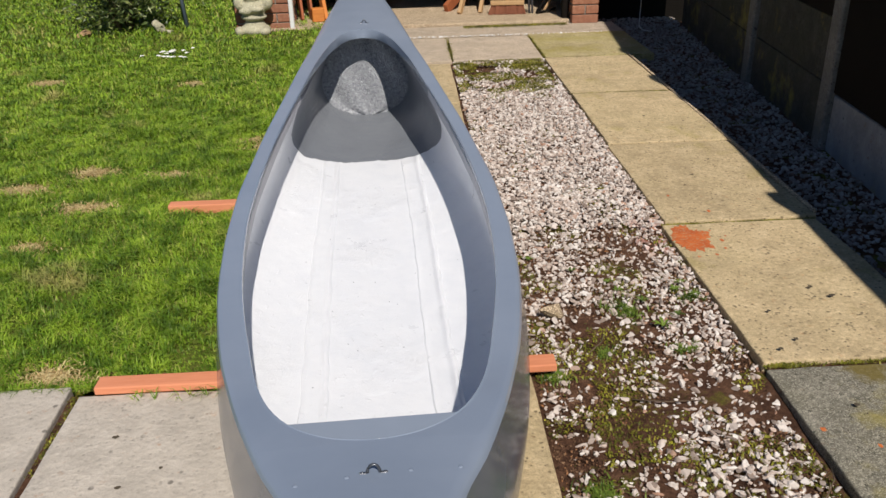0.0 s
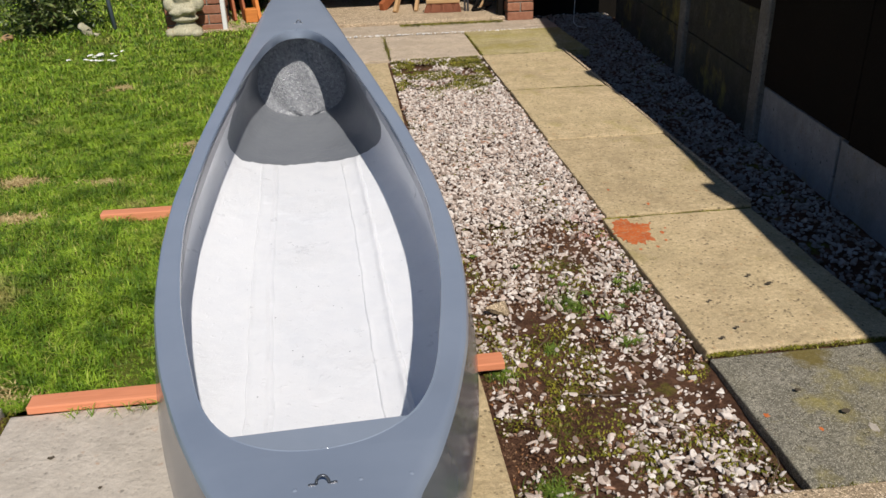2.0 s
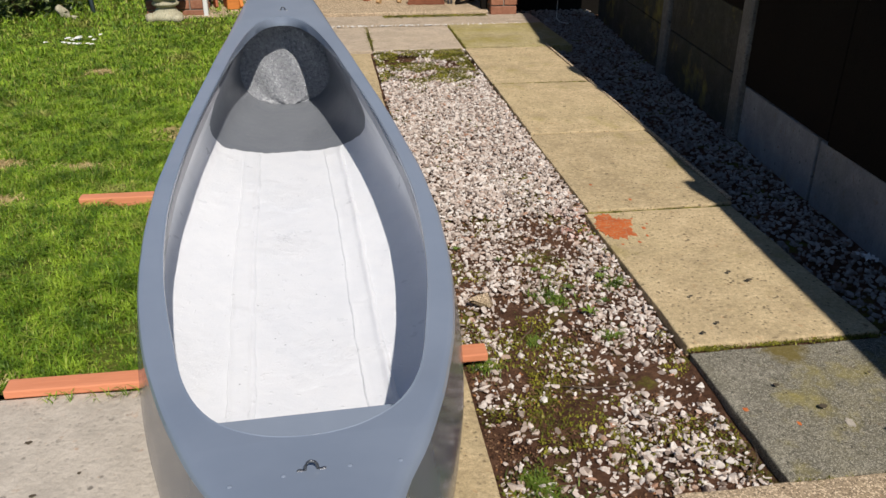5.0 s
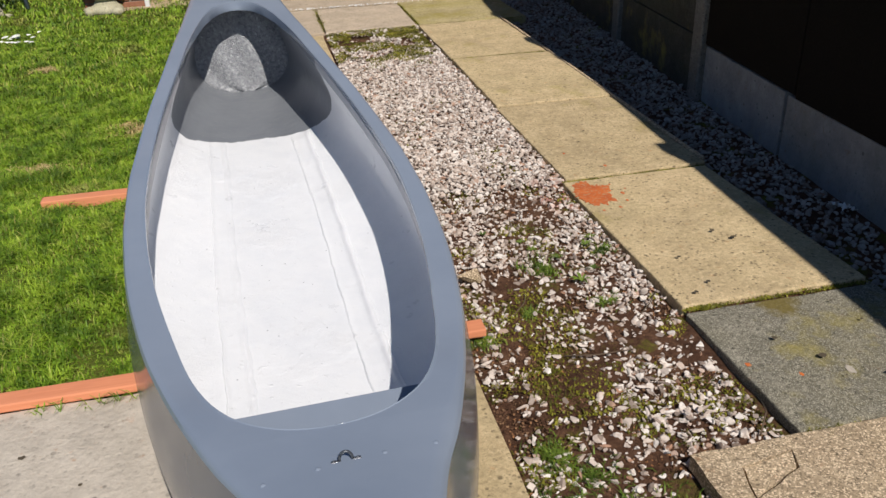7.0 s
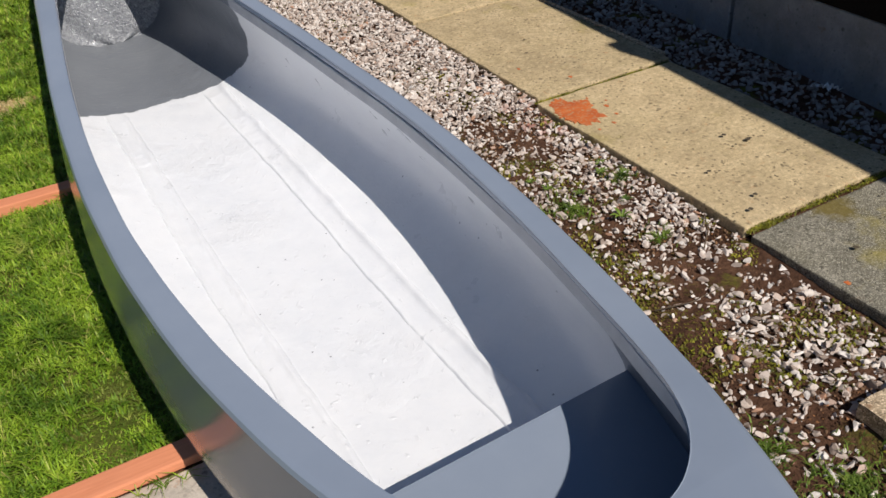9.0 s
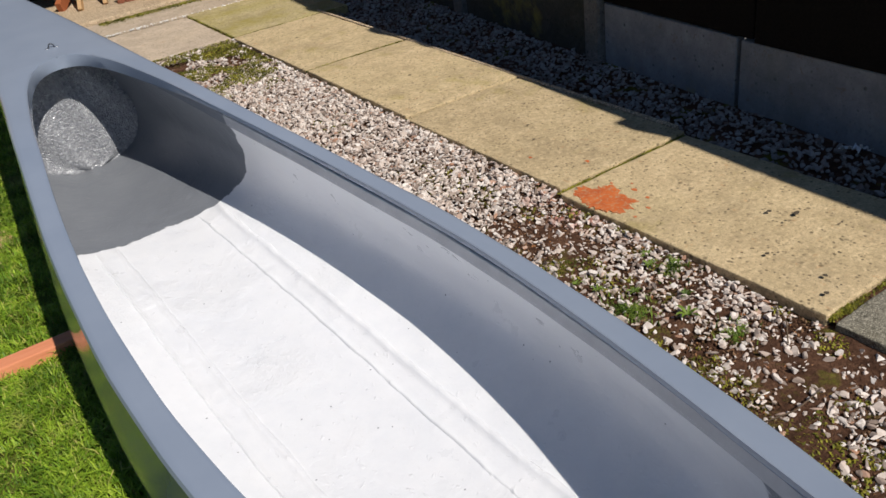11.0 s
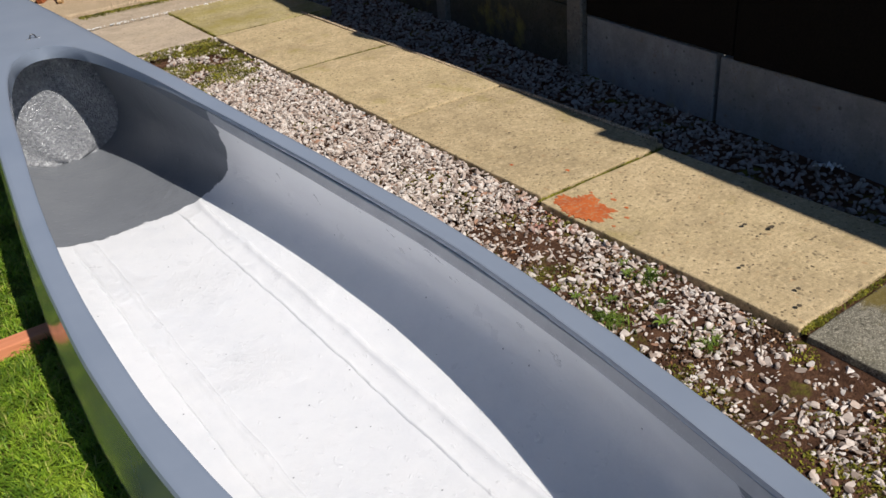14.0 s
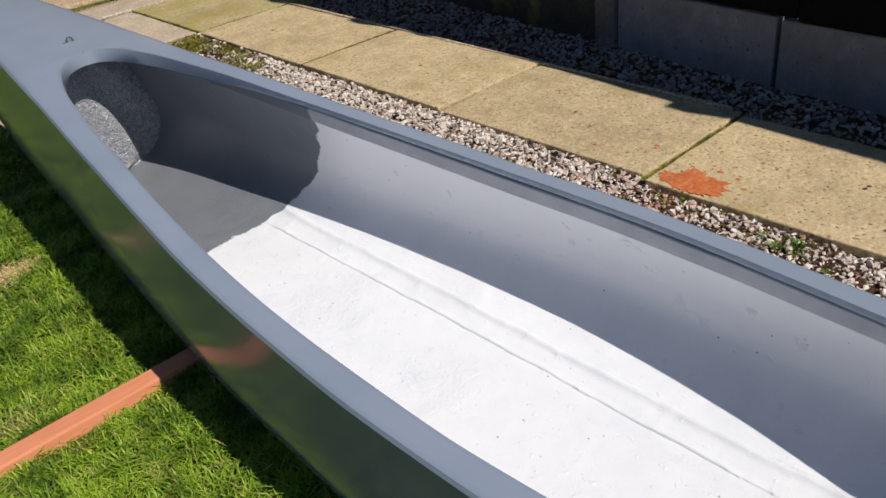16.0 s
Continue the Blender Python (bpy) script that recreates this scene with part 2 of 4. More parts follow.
def box(bm, size, m=None, bevel=0.0, segments=1):
    r = bmesh.ops.create_cube(bm, size=1.0)
    vs = r["verts"]
    bmesh.ops.scale(bm, vec=size, verts=vs)
    if bevel:
        es = list({e for v in vs for e in v.link_edges})
        r2 = bmesh.ops.bevel(bm, geom=es, offset=bevel, segments=segments, affect="EDGES", profile=0.6)
        vs = list({v for f in r2["faces"] for v in f.verts} | {v for v in vs if v.is_valid})
        seen, todo = set(vs), list(vs)
        while todo:
            for e in todo.pop().link_edges:
                for v in e.verts:
                    if v not in seen:
                        seen.add(v)
                        todo.append(v)
        vs = list(seen)
    if m is not None:
        bmesh.ops.transform(bm, matrix=m, verts=vs)
    return vs


def boxed(size, m=None, bevel=0.004, segments=1):
    bm = bmesh.new()
    box(bm, size, m, bevel, segments)
    return bm


def tube(points, radius, sides=8, taper=1.0):
    """A round bar along points."""
    bm = bmesh.new()
    rings = []
    pts = [Vector(p) for p in points]
    for i, p in enumerate(pts):
        d = (pts[min(i + 1, len(pts) - 1)] - pts[max(i - 1, 0)]).normalized()
        a = d.cross((0.3, 0.1, 1) if abs(d.z) < 0.9 else (1, 0.1, 0)).normalized()
        b = d.cross(a)
        r = radius * (1 + (taper - 1) * i / max(1, len(pts) - 1))
        rings.append([bm.verts.new(p + (a * math.cos(k) + b * math.sin(k)) * r) for k in np.linspace(0, 2 * math.pi, sides, False)])
    for u, v in zip(rings, rings[1:]):
        for k in range(sides):
            bm.faces.new((u[k], u[(k + 1) % sides], v[(k + 1) % sides], v[k]))
    bm.faces.new(rings[0])
    bm.faces.new(rings[-1])
    return bm


def grid_mesh(name, rows, mat, smooth=True, closed=False):
    """A sheet over rows of points."""
    nr, nc = len(rows), len(rows[0])
    verts = [p for row in rows for p in row]
    faces = [(i * nc + j, i * nc + (j + 1) % nc, (i + 1) * nc + (j + 1) % nc, (i + 1) * nc + j) for i in range(nr - 1) for j in range(nc if closed else nc - 1)]
    return mesh(name, verts, faces, mat, smooth)


# ---------------------------------------------------------------- canoe
# Local frame: y runs along the keel (the s below), x to starboard, z up from the paving.
S_KEY = (-0.62, -0.45, -0.25, -0.05, 0.05, 0.15, 0.24, 0.32, 0.44, 0.59, 0.75, 0.90, 1.10, 1.30, 1.60, 1.85, 2.10, 2.30, 2.50, 2.75, 2.90, 3.30, 3.50, 3.80, 4.05, 4.15)
B_KEY = (0.010, 0.030, 0.075, 0.134, 0.178, 0.215, 0.245, 0.268, 0.300, 0.330, 0.355, 0.370, 0.382, 0.384, 0.370, 0.350, 0.320, 0.294, 0.268, 0.232, 0.214, 0.162, 0.132, 0.080, 0.032, 0.010)
Z_KEY = (0.565, 0.515, 0.462, 0.421, 0.404, 0.391, 0.380, 0.370, 0.360, 0.353, 0.349, 0.350, 0.356, 0.365, 0.380, 0.400, 0.426, 0.450, 0.474, 0.502, 0.519, 0.564, 0.587, 0.625, 0.660, 0.675)
W_S = (0.095, 0.098, 0.107, 0.120, 0.145, 0.185, 0.250, 0.350, 0.490, 0.630, 0.770, 1.000, 1.200, 1.450, 1.650, 1.850, 2.100, 2.300, 2.500, 2.650, 2.770, 2.870, 2.925, 2.950, 2.957)
W_V = (0.000, 0.025, 0.060, 0.085, 0.118, 0.153, 0.187, 0.219, 0.249, 0.276, 0.298, 0.321, 0.330, 0.325, 0.314, 0.296, 0.264, 0.233, 0.203, 0.174, 0.145, 0.105, 0.068, 0.030, 0.000)
OPEN_A, OPEN_B = W_S[0], W_S[-1]


def smooth_interp(x, xs, ys):
    """Monotone cubic between keys."""
    xs, ys = np.array(xs), np.array(ys)
    d = np.diff(ys) / np.diff(xs)
    t = np.r_[d[0], np.where(d[1:] * d[:-1] > 0, 2 * d[1:] * d[:-1] / (d[1:] + d[:-1] + 1e-12), 0), d[-1]]
    i = int(np.clip(np.searchsorted(xs, x) - 1, 0, len(xs) - 2))
    h = xs[i + 1] - xs[i]
    u = (x - xs[i]) / h
    return float((2 * u**3 - 3 * u**2 + 1) * ys[i] + (u**3 - 2 * u**2 + u) * h * t[i] + (3 * u**2 - 2 * u**3) * ys[i + 1] + (u**3 - u**2) * h * t[i + 1])


@functools.lru_cache(None)
def half_beam(s):
    return smooth_interp(s, S_KEY, B_KEY)


@functools.lru_cache(None)
def sheer(s):
    return smooth_interp(s, S_KEY, Z_KEY)


def opening(s):
    if not OPEN_A < s < OPEN_B:
        return 0.0
    if s < 0.107:
        return math.sqrt((s - OPEN_A) / 3.33)
    if s > 2.925:
        return math.sqrt((OPEN_B - s) / 6.92)
    return smooth_interp(s, W_S, W_V)


def keel(s):
    z = 0.028 + 0.024 * (s - 1.1) + 0.006 * (s - 1.5) ** 2
    if s > 3.55:
        z += 0.55 * ((s - 3.55) / 0.6) ** 2.6
    if s < 0.0:
        z += 0.50 * (-s / 0.62) ** 2.6
    return min(z, sheer(s) - 0.02)


def section(s, f, inset=0.0):
    """Half breadth and height at the fraction f of the girth: 0 at the keel, 1 under the gunwale."""
    b, zr, zk = half_beam(s), sheer(s), keel(s) + inset
    wide = b + (0.032 if inset else 0.0215) * min(1.0, b / 0.15)
    wide, b = max(wide - inset, 0.004), max(b - (0.052 if inset else 0.0) * min(1.0, b / 0.12), 0.004)
    top = zr - (0.045 if inset else 0.010)
    full = min(1.0, b / 0.26)
    p = 1.7 + 1.25 * full
    if f < 0.6:
        a = f / 0.6 * math.pi / 2
        x, y = math.sin(a) ** (2 / p), 1 - math.cos(a) ** (2 / p)
        return wide * x, zk + 0.46 * (top - zk) * y
    u = (f - 0.6) / 0.4
    k = u ** 1.2 if inset else u * u * (3 - 2 * u) * 0.6 + u * u * 0.4
    return wide + (b - wide) * k, zk + (top - zk) * (0.46 + 0.54 * u)


def stations(a, b, n):
    return [a + (b - a) * i / (n - 1) for i in range(n)]


def build_canoe():
    canoe = thing("canoe", pose(0.0062, -0.849, 0, 0, 0, 2.54), "grey-painted fibreglass canoe with a white floor, resting on two timbers", "canoe")
    half = [k / 22 for k in range(23)]
    # outer hull
    rows = []
    for s in stations(-0.62, 4.15, 130):
        side = [section(s, f) for f in half]
        rows.append([(-x, s, z) for x, z in reversed(side)] + [(x, s, z) for x, z in side[1:]])
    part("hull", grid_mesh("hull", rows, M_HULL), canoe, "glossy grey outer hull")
    # inside skin
    rows = []
    for s in stations(-0.15, 3.45, 150):
        side = [section(s, f, 0.013) for f in half]
        rows.append([(-x, s, z) for x, z in reversed(side)] + [(x, s, z) for x, z in side[1:]])
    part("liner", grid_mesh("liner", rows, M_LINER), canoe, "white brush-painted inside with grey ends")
    # deck and flange in one moulding, down to the lip of the opening
    raw = sorted(set(stations(-0.62, OPEN_A, 24) + [OPEN_A + 0.2 * (k / 18) ** 3 for k in range(19)] + stations(OPEN_A + 0.2, OPEN_B - 0.25, 90)
                    + [OPEN_B - 0.25 * (k / 18) ** 3 for k in range(19)] + stations(OPEN_B, 4.15, 40) + [OPEN_A, OPEN_B]))
    ss = [a for k, a in enumerate(raw) if a in (OPEN_A, OPEN_B) or min(abs(a - OPEN_A), abs(a - OPEN_B)) > 1e-5]
    def lip(s):
        u = min(1.0, max(0.0, (s - 2.2) / 0.6))
        return 0.014 + 0.026 * u * u * (3 - 2 * u)

    marks = [(s, not OPEN_A < s < OPEN_B) for s in ss]
    k = ss.index(OPEN_A)
    marks.insert(k + 1, (OPEN_A, False))
    k = [m[0] for m in marks].index(OPEN_B)
    marks.insert(k, (OPEN_B, False))
    shell = bmesh.new()
    for side in (-1, 1):
        rows = []
        for s, deck in marks:
            b, z, w = half_beam(s), sheer(s), opening(s)
            near = 0.0 if deck else min(s - OPEN_A, OPEN_B - s)
            bulge = 0.010 * max(0.0, 1 - near / 0.25)
            rise = bulge * (1 - (w / b) ** 2)
            if deck:
                row = [(0, s, z + rise)] * 4
            else:
                q = min(1.0, w / 0.02)
                row = [(w + 0.004 * q, s, z + rise - lip(s)), (w + 0.001 * q, s, z + rise - lip(s) + 0.004), (w + 0.0004 * q, s, z + rise - 0.006), (w + 0.0014 * q, s, z + rise + 0.0014)]
            w0 = w + 0.004 * min(1.0, w / 0.02)
            for k in range(9):
                v = w0 + (b - 0.011 - w0) * k / 8
                row.append((v, s, z + bulge * (1 - (v / max(b, 1e-3)) ** 2)))
            row += [(b - 0.004, s, z - 0.003), (b, s, z - 0.010)]
            rows.append([(side * x, y, q) for x, y, q in (row if side > 0 else reversed(row))])
        shell.from_mesh(grid_mesh("gunwale_half", rows, M_PAINT))
    bmesh.ops.remove_doubles(shell, verts=shell.verts, dist=2e-5)
    bmesh.ops.recalc_face_normals(shell, faces=shell.faces)
    for e in shell.edges:
        if len(e.link_faces) == 2 and e.calc_face_angle(0.0) > 0.6:
            e.smooth = False
    part("gunwale", shell, canoe, "smooth grey deck and side flange", None, M_PAINT, True)
    # inner strip under the flange
    for side in (-1, 1):
        rows = []
        for s in stations(0.0, 2.62, 120):
            b, z = half_beam(s), sheer(s)
            v = max(b - 0.052 * min(1.0, b / 0.12), 0.004)
            strip = ((0.012, 0.009), (0.010, 0.016), (0.003, 0.019), (0.001, 0.022), (0.0, 0.051), (0.003, 0.055), (0.014, 0.057))
            rows.append([(side * (v + out), s, z - down) for out, down in strip])
        part("inwale", grid_mesh("inwale", rows, M_INWALE, False), canoe, "pale grey strip under the flange")
    # seat at the stern
    zs, s0, s1 = 0.174, 0.464, -0.12

    def width_at(s, z):
        prev = (0, keel(s))
        for f in np.linspace(0, 1, 80):
            x, q = section(s, f, 0.011)
            if q >= z:
                return x
            prev = (x, q)
        return prev[0]

    rows = [[(k * width_at(s, zs + 0.002), s, zs) for k in np.linspace(-1, 1, 9)] for s in stations(s0, s1, 14)]
    front = []
    for z in np.linspace(zs, keel(s0) + 0.012, 10):
        w = width_at(s0, max(z, keel(s0) + 0.0131))
        front.append([(k * w, s0 + 0.0015 * (z < zs), z) for k in np.linspace(-1, 1, 9)])
    part("seat", grid_mesh("seat", list(reversed(front)) + rows, M_PAINT, False), canoe, "flat grey stern seat")
    # bulkhead at the bow
    rows = []
    for q in np.linspace(0, 1, 26):
        z = keel(3.045) + 0.004 + q * 0.425
        s = 3.045 + 0.045 * q
        w = width_at(s, z)
        rows.append([(k * w, s + 0.006 * math.sin(9 * k + 7 * q), z) for k in np.linspace(-1, 1, 25)])
    part("bulkhead", grid_mesh("bulkhead", rows, M_FOIL), canoe, "glittering glass-mat bulkhead")
    # two glassed-over battens along the floor
    cross = [(-1.08, -0.003), (-1.0, 0.0025), (-0.94, 0.0052), (-0.86, 0.0048), (-0.74, 0.0022), (-0.4, 0.0016), (0, 0.0018), (0.35, 0.002), (0.58, 0.0035), (0.72, 0.0075), (0.88, 0.0105), (1.02, 0.0085), (1.18, 0.0035), (1.3, -0.003)]
    for side in (-1, 1):
        rows = []
        for s in stations(0.455, 2.40, 260):
            c = (0.172 if side > 0 else -0.166) + 0.004 * math.sin(s * 4 + side)
            ends = min(1.0, (s - 0.40) / 0.05, (2.40 - s) / 0.06)
            rough = 0.75 if s > 1.75 else 0.5
            row = []
            for k, up in cross:
                e = math.copysign(1.0, k) if k else 0.0
                wave = 0.0045 * noise.noise((s * 9, e * 3, side * 5)) + rough * 0.003 * noise.noise((s * 30, e * 3, side * 5 + 2))
                v = c + (0.034 if side > 0 else 0.031) * k + wave * abs(k)
                ridge = 1.0 + 0.55 * noise.noise((s * 5, e * 4, side * 7)) + 0.32 * rough * noise.noise((s * 24, e * 4, side * 7 + 1))
                if k > 0.5 and side < 0:
                    up *= 0.62
                h = up * 0.85 * max(0.12, ridge) if up > 0 else up
                h += 0.0022 * rough * noise.noise((s * 45, k * 5, side))
                row.append((v, s, floor_z(s, v) + max(-0.004, h * max(0.0, ends))))
            rows.append(row)
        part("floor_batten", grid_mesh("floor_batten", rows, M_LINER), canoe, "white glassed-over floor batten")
    # pad eyes with their screws
    for s, v, k_ in ((0.0, 0.0, 0.66), (3.06, 0.012, 0.7)):
        z = sheer(s) + 0.010
        eye = part("pad_eye", tube([(0.014 * math.cos(a), 0, 0.002 + 0.019 * math.sin(a)) for a in np.linspace(0, math.pi, 12)], 0.0036, 8), canoe, "bent steel pad eye", pose(v, s, z - 0.001, -12) @ Matrix.Scale(k_, 4), M_EYE, True)
        for k in (-1, 1):
            part("foot", boxed((0.016, 0.010, 0.003), None, 0.001), eye, "", pose(k * 0.024, 0, 0.001), M_STEEL)
        for k in (-1, 1):
            bm = bmesh.new()
            bmesh.ops.create_uvsphere(bm, u_segments=10, v_segments=6, radius=0.004)
            bmesh.ops.scale(bm, vec=(1, 1, 0.45), verts=bm.verts)
            part("screw", bm, eye, "", pose(k * 0.026, 0, 0.003), M_STEEL, True)
    for v, s in ((-0.115, -0.012), (-0.04, -0.008), (0.055, 0.0), (0.13, 0.006)):
        bm = bmesh.new()
        bmesh.ops.create_uvsphere(bm, u_segments=10, v_segments=6, radius=0.0042)
        bmesh.ops.scale(bm, vec=(1, 1, 0.35), verts=bm.verts)
        part("rivet", bm, canoe, "painted-over rivet head", pose(v, s, sheer(s) + 0.010 * (1 - (v / half_beam(s)) ** 2)), M_PAINT, True)
    return canoe


def floor_z(s, v):
    """Height of the inside skin at a place on the floor."""
    lo, hi = 0.0, 0.6
    for _ in range(22):
        mid = (lo + hi) / 2
        if section(s, mid, 0.013)[0] < abs(v):
            lo = mid
        else:
            hi = mid
    return section(s, hi, 0.013)[1]


build_canoe()


# ---------------------------------------------------------------- ground and paving
def dip(y):
    """How far the gravel bed sinks beside the grey flag."""
    return -0.011 * min(1.0, max(0.0, (0.25 - y) / 0.35))


def soil_material():
    m = material("soil", (0.08, 0.055, 0.04), 0.95, spec=0.15)
    n = Nodes(m).world_coord()
    c = n.ramp(n.noise(14, 7, 0.75), [(0.3, (0.038, 0.020, 0.013)), (0.5, (0.125, 0.063, 0.038)), (0.72, (0.23, 0.125, 0.075))])
    moss = n.grey(n.noise(5, 6, 0.7), 0.56, 0.66, 0, 0.9)
    c = n.mix(moss, c, n.ramp(n.noise(60, 4, 0.7), [(0.3, (0.09, 0.10, 0.012)), (0.7, (0.24, 0.24, 0.03))]))
    n.color(c)
    n.bump(n.noise(70, 6, 0.75), 0.9, 0.02)
    return m


def lawn_material():
    m = material("lawn_soil", (0.06, 0.085, 0.02), 0.95, spec=0.1)
    n = Nodes(m).world_coord()
    c = n.ramp(n.noise(8.0, 7, 0.7), [(0.3, (0.10, 0.14, 0.022)), (0.55, (0.16, 0.19, 0.035)), (0.75, (0.28, 0.22, 0.08))])
    n.color(c)
    n.bump(n.noise(90, 5, 0.75), 1.0, 0.02)
    return m


M_SOIL, M_LAWN = soil_material(), lawn_material()
M_FIELD = material("far_grass", (0.09, 0.14, 0.02), 0.95, spec=0.1)
nf = Nodes(M_FIELD).world_coord()
nf.color(nf.ramp(nf.noise(1.5, 7, 0.7), [(0.3, (0.06, 0.10, 0.014)), (0.7, (0.14, 0.20, 0.03))]))


def lawn_rise(x, y):
    return 0.036 * min(1.0, max(0.0, (y - 0.06) / 0.5))


def sheet(name, x0, x1, y0, y1, z, mat, step, rough, kind_label, up=None):
    nx, ny = max(2, int((x1 - x0) / step)), max(2, int((y1 - y0) / step))
    rows = [[(x, y, z + rough * noise.fractal((x * 4, y * 4, z), 0.8, 2.1, 4) + (up(x, y) if up else 0)) for x in np.linspace(x0, x1, nx)] for y in np.linspace(y0, y1, ny)]
    return tagged(new(name, grid_mesh(name, rows, mat)), kind_label, kind="structure")


tagged(new("ground", mesh("ground", [(-600, -600, -0.09), (600, -600, -0.09), (600, 600, -0.09), (-600, 600, -0.09)], [(0, 1, 2, 3)], M_FIELD)), "open ground round the garden", kind="structure")
tagged(sheet("gravel_bed", 0.34, 1.03, -1.6, 3.84, -0.024, M_SOIL, 0.03, 0.010, "soil bed between the paving strips", lambda x, y: dip(y)))
tagged(sheet("fence_bed", 1.56, 2.5, -2.5, 5.2, -0.046, M_SOIL, 0.04, 0.010, "soil bed along the fence"))
tagged(sheet("joint_sand", 1.012, 1.575, -0.54, 4.62, -0.016, M_SOIL, 0.06, 0.003, "sandy joints under the paving"))
tagged(sheet("joint_earth", -2.1, 0.37, -2.3, 0.03, -0.019, M_SOIL, 0.06, 0.003, "earthy joints under the paving"))
tagged(sheet("lawn", -6.5, -0.16, 0.045, 9.0, -0.018, M_LAWN, 0.06, 0.012, "lawn soil with worn patches", lawn_rise))


def slab_mesh(w, l, h, seed):
    """A cast flag with softly worn, slightly uneven edges; its top at z = 0."""
    rng = random.Random(seed)
    bm = bmesh.new()
    box(bm, (w, l, h), pose(0, 0, -h / 2), 0.006, 2)
    es = [e for e in bm.edges if e.calc_length() > 0.2]
    bmesh.ops.subdivide_edges(bm, edges=es, cuts=9, use_grid_fill=True)
    for v in bm.verts:
        if abs(abs(v.co.x) - w / 2) < 0.007 or abs(abs(v.co.y) - l / 2) < 0.007:
            q = noise.noise_vector((v.co.x * 9 + seed, v.co.y * 9, seed))
            v.co.x += q.x * 0.0035
            v.co.y += q.y * 0.0035
            if v.co.z > -0.003:
                v.co.z += min(0, q.z) * 0.006
    return bm


paving = thing("paving", None, "concrete garden paving flags", kind="structure")
M_SLAB_BUFF = concrete("buff_concrete", (0.70, 0.58, 0.45), (0.58, 0.475, 0.36), (0.56, 0.46, 0.33), 0.05, 0.4)
SLABS = [  # x0, x1, y0, y1, top, material, turn
    (0.999, 1.580, 0.010, 0.931, 0.000, M_SLAB, 0.5), (1.012, 1.587, 0.949, 1.866, 0.004, M_SLAB, 0.3), (1.020, 1.595, 1.884, 2.806, 0.007, M_SLAB, -0.3),
    (1.018, 1.592, 2.824, 3.772, 0.006, M_SLAB, 0.2), (1.030, 1.780, 3.793, 4.640, 0.004, M_SLAB_MOSS, 0.3),
    (1.004, 1.590, -0.525, -0.014, -0.006, M_SLAB_GREY, 0.3),
    (0.400, 1.012, 3.793, 4.590, 0.002, M_SLAB_BUFF, -0.3), (-0.210, 0.385, 3.793, 4.600, 0.000, M_SLAB_BUFF, 0.2), (-0.800, -0.226, 4.000, 4.610, -0.002, M_SLAB_BUFF, 0.6),
        (-0.225, 0.372, 2.780, 3.775, -0.012, M_SLAB, 0.0), (-0.225, 0.370, 1.835, 2.765, -0.016, M_SLAB, 0.0), (-0.225, 0.370, 0.930, 1.820, -0.018, M_SLAB, 0.0),
    (-0.225, 0.368, 0.020, 0.914, -0.020, M_SLAB, 0.0), (-0.812, -0.212, -1.080, 0.004, 0.000, M_SLAB_PALE, 0.0), (-0.196, 0.374, -1.080, 0.004, 0.000, M_SLAB, 0.0),
    (-2.000, -0.830, -1.080, 0.035, 0.000, M_SLAB_PALE, 1.6), (-2.000, -0.830, -2.300, -1.100, 0.000, M_SLAB_PALE, 0.0), (-0.815, 0.374, -2.300, -1.100, 0.000, M_SLAB_PALE, 0.0),
    (-1.000, 1.780, 4.630, 5.045, 0.006, M_SLAB_BUFF, 0.0),
]
for k, (x0, x1, y0, y1, z, mat, turn) in enumerate(SLABS):
    part("slab", slab_mesh(x1 - x0, y1 - y0, 0.055, k * 3.1), paving, "", pose((x0 + x1) / 2, (y0 + y1) / 2, z, 0, 0, turn), mat)


def broken_flag(outline, z, h):
    """A flag of any outline with ragged edges."""
    ring = []
    for a, b in zip(outline, outline[1:] + outline[:1]):
        n = max(1, int(math.dist(a, b) / 0.012))
        for k in range(n):
            x, y = a[0] + (b[0] - a[0]) * k / n, a[1] + (b[1] - a[1]) * k / n
            q = noise.noise_vector((x * 30, y * 30, 1.5))
            ring.append((x + q.x * 0.004, y + q.y * 0.004))
    bm = bmesh.new()
    f = bm.faces.new([bm.verts.new((x, y, z)) for x, y in ring])
    e = bmesh.ops.extrude_face_region(bm, geom=[f])
    bmesh.ops.translate(bm, vec=(0, 0, -h), verts=[v for v in e["geom"] if isinstance(v, bmesh.types.BMVert)])
    return bm


part("slab", broken_flag([(0.735, -0.545), (1.78, -0.54), (1.78, -1.25), (0.735, -1.25), (0.735, -0.803), (0.786, -0.764), (0.803, -0.692), (0.928, -0.637), (0.947, -0.583), (0.817, -0.603), (0.797, -0.690), (0.782, -0.758), (0.735, -0.797)], 0.004, 0.055), paving, "rough aggregate flag with a cracked corner", None, M_SLAB_ROUGH)
part("slab_fragment", broken_flag([(0.821, -0.606), (0.944, -0.587), (0.924, -0.632), (0.803, -0.687)], 0.0015, 0.05), paving, "", None, M_SLAB_ROUGH)


# ---------------------------------------------------------------- timbers under the canoe
def timber(length, w, h, m, label):
    bm = bmesh.new()
    box(bm, (length, w, h), None, 0.004, 2)
    return thing("timber", m, label, "timber", "timbers under the canoe", data=bm_mesh("timber", bm, M_PLANK))


timber(1.215, 0.056, 0.022, pose(-0.163, 0.034, 0.0112, 0, 0, 0.3), "salmon-painted timber under the canoe, on the paving edge")
timber(1.08, 0.050, 0.036, pose(-0.33, 1.205, 0.037, 0, 0.3, 0.5), "salmon-painted timber under the canoe, bedded in the lawn")


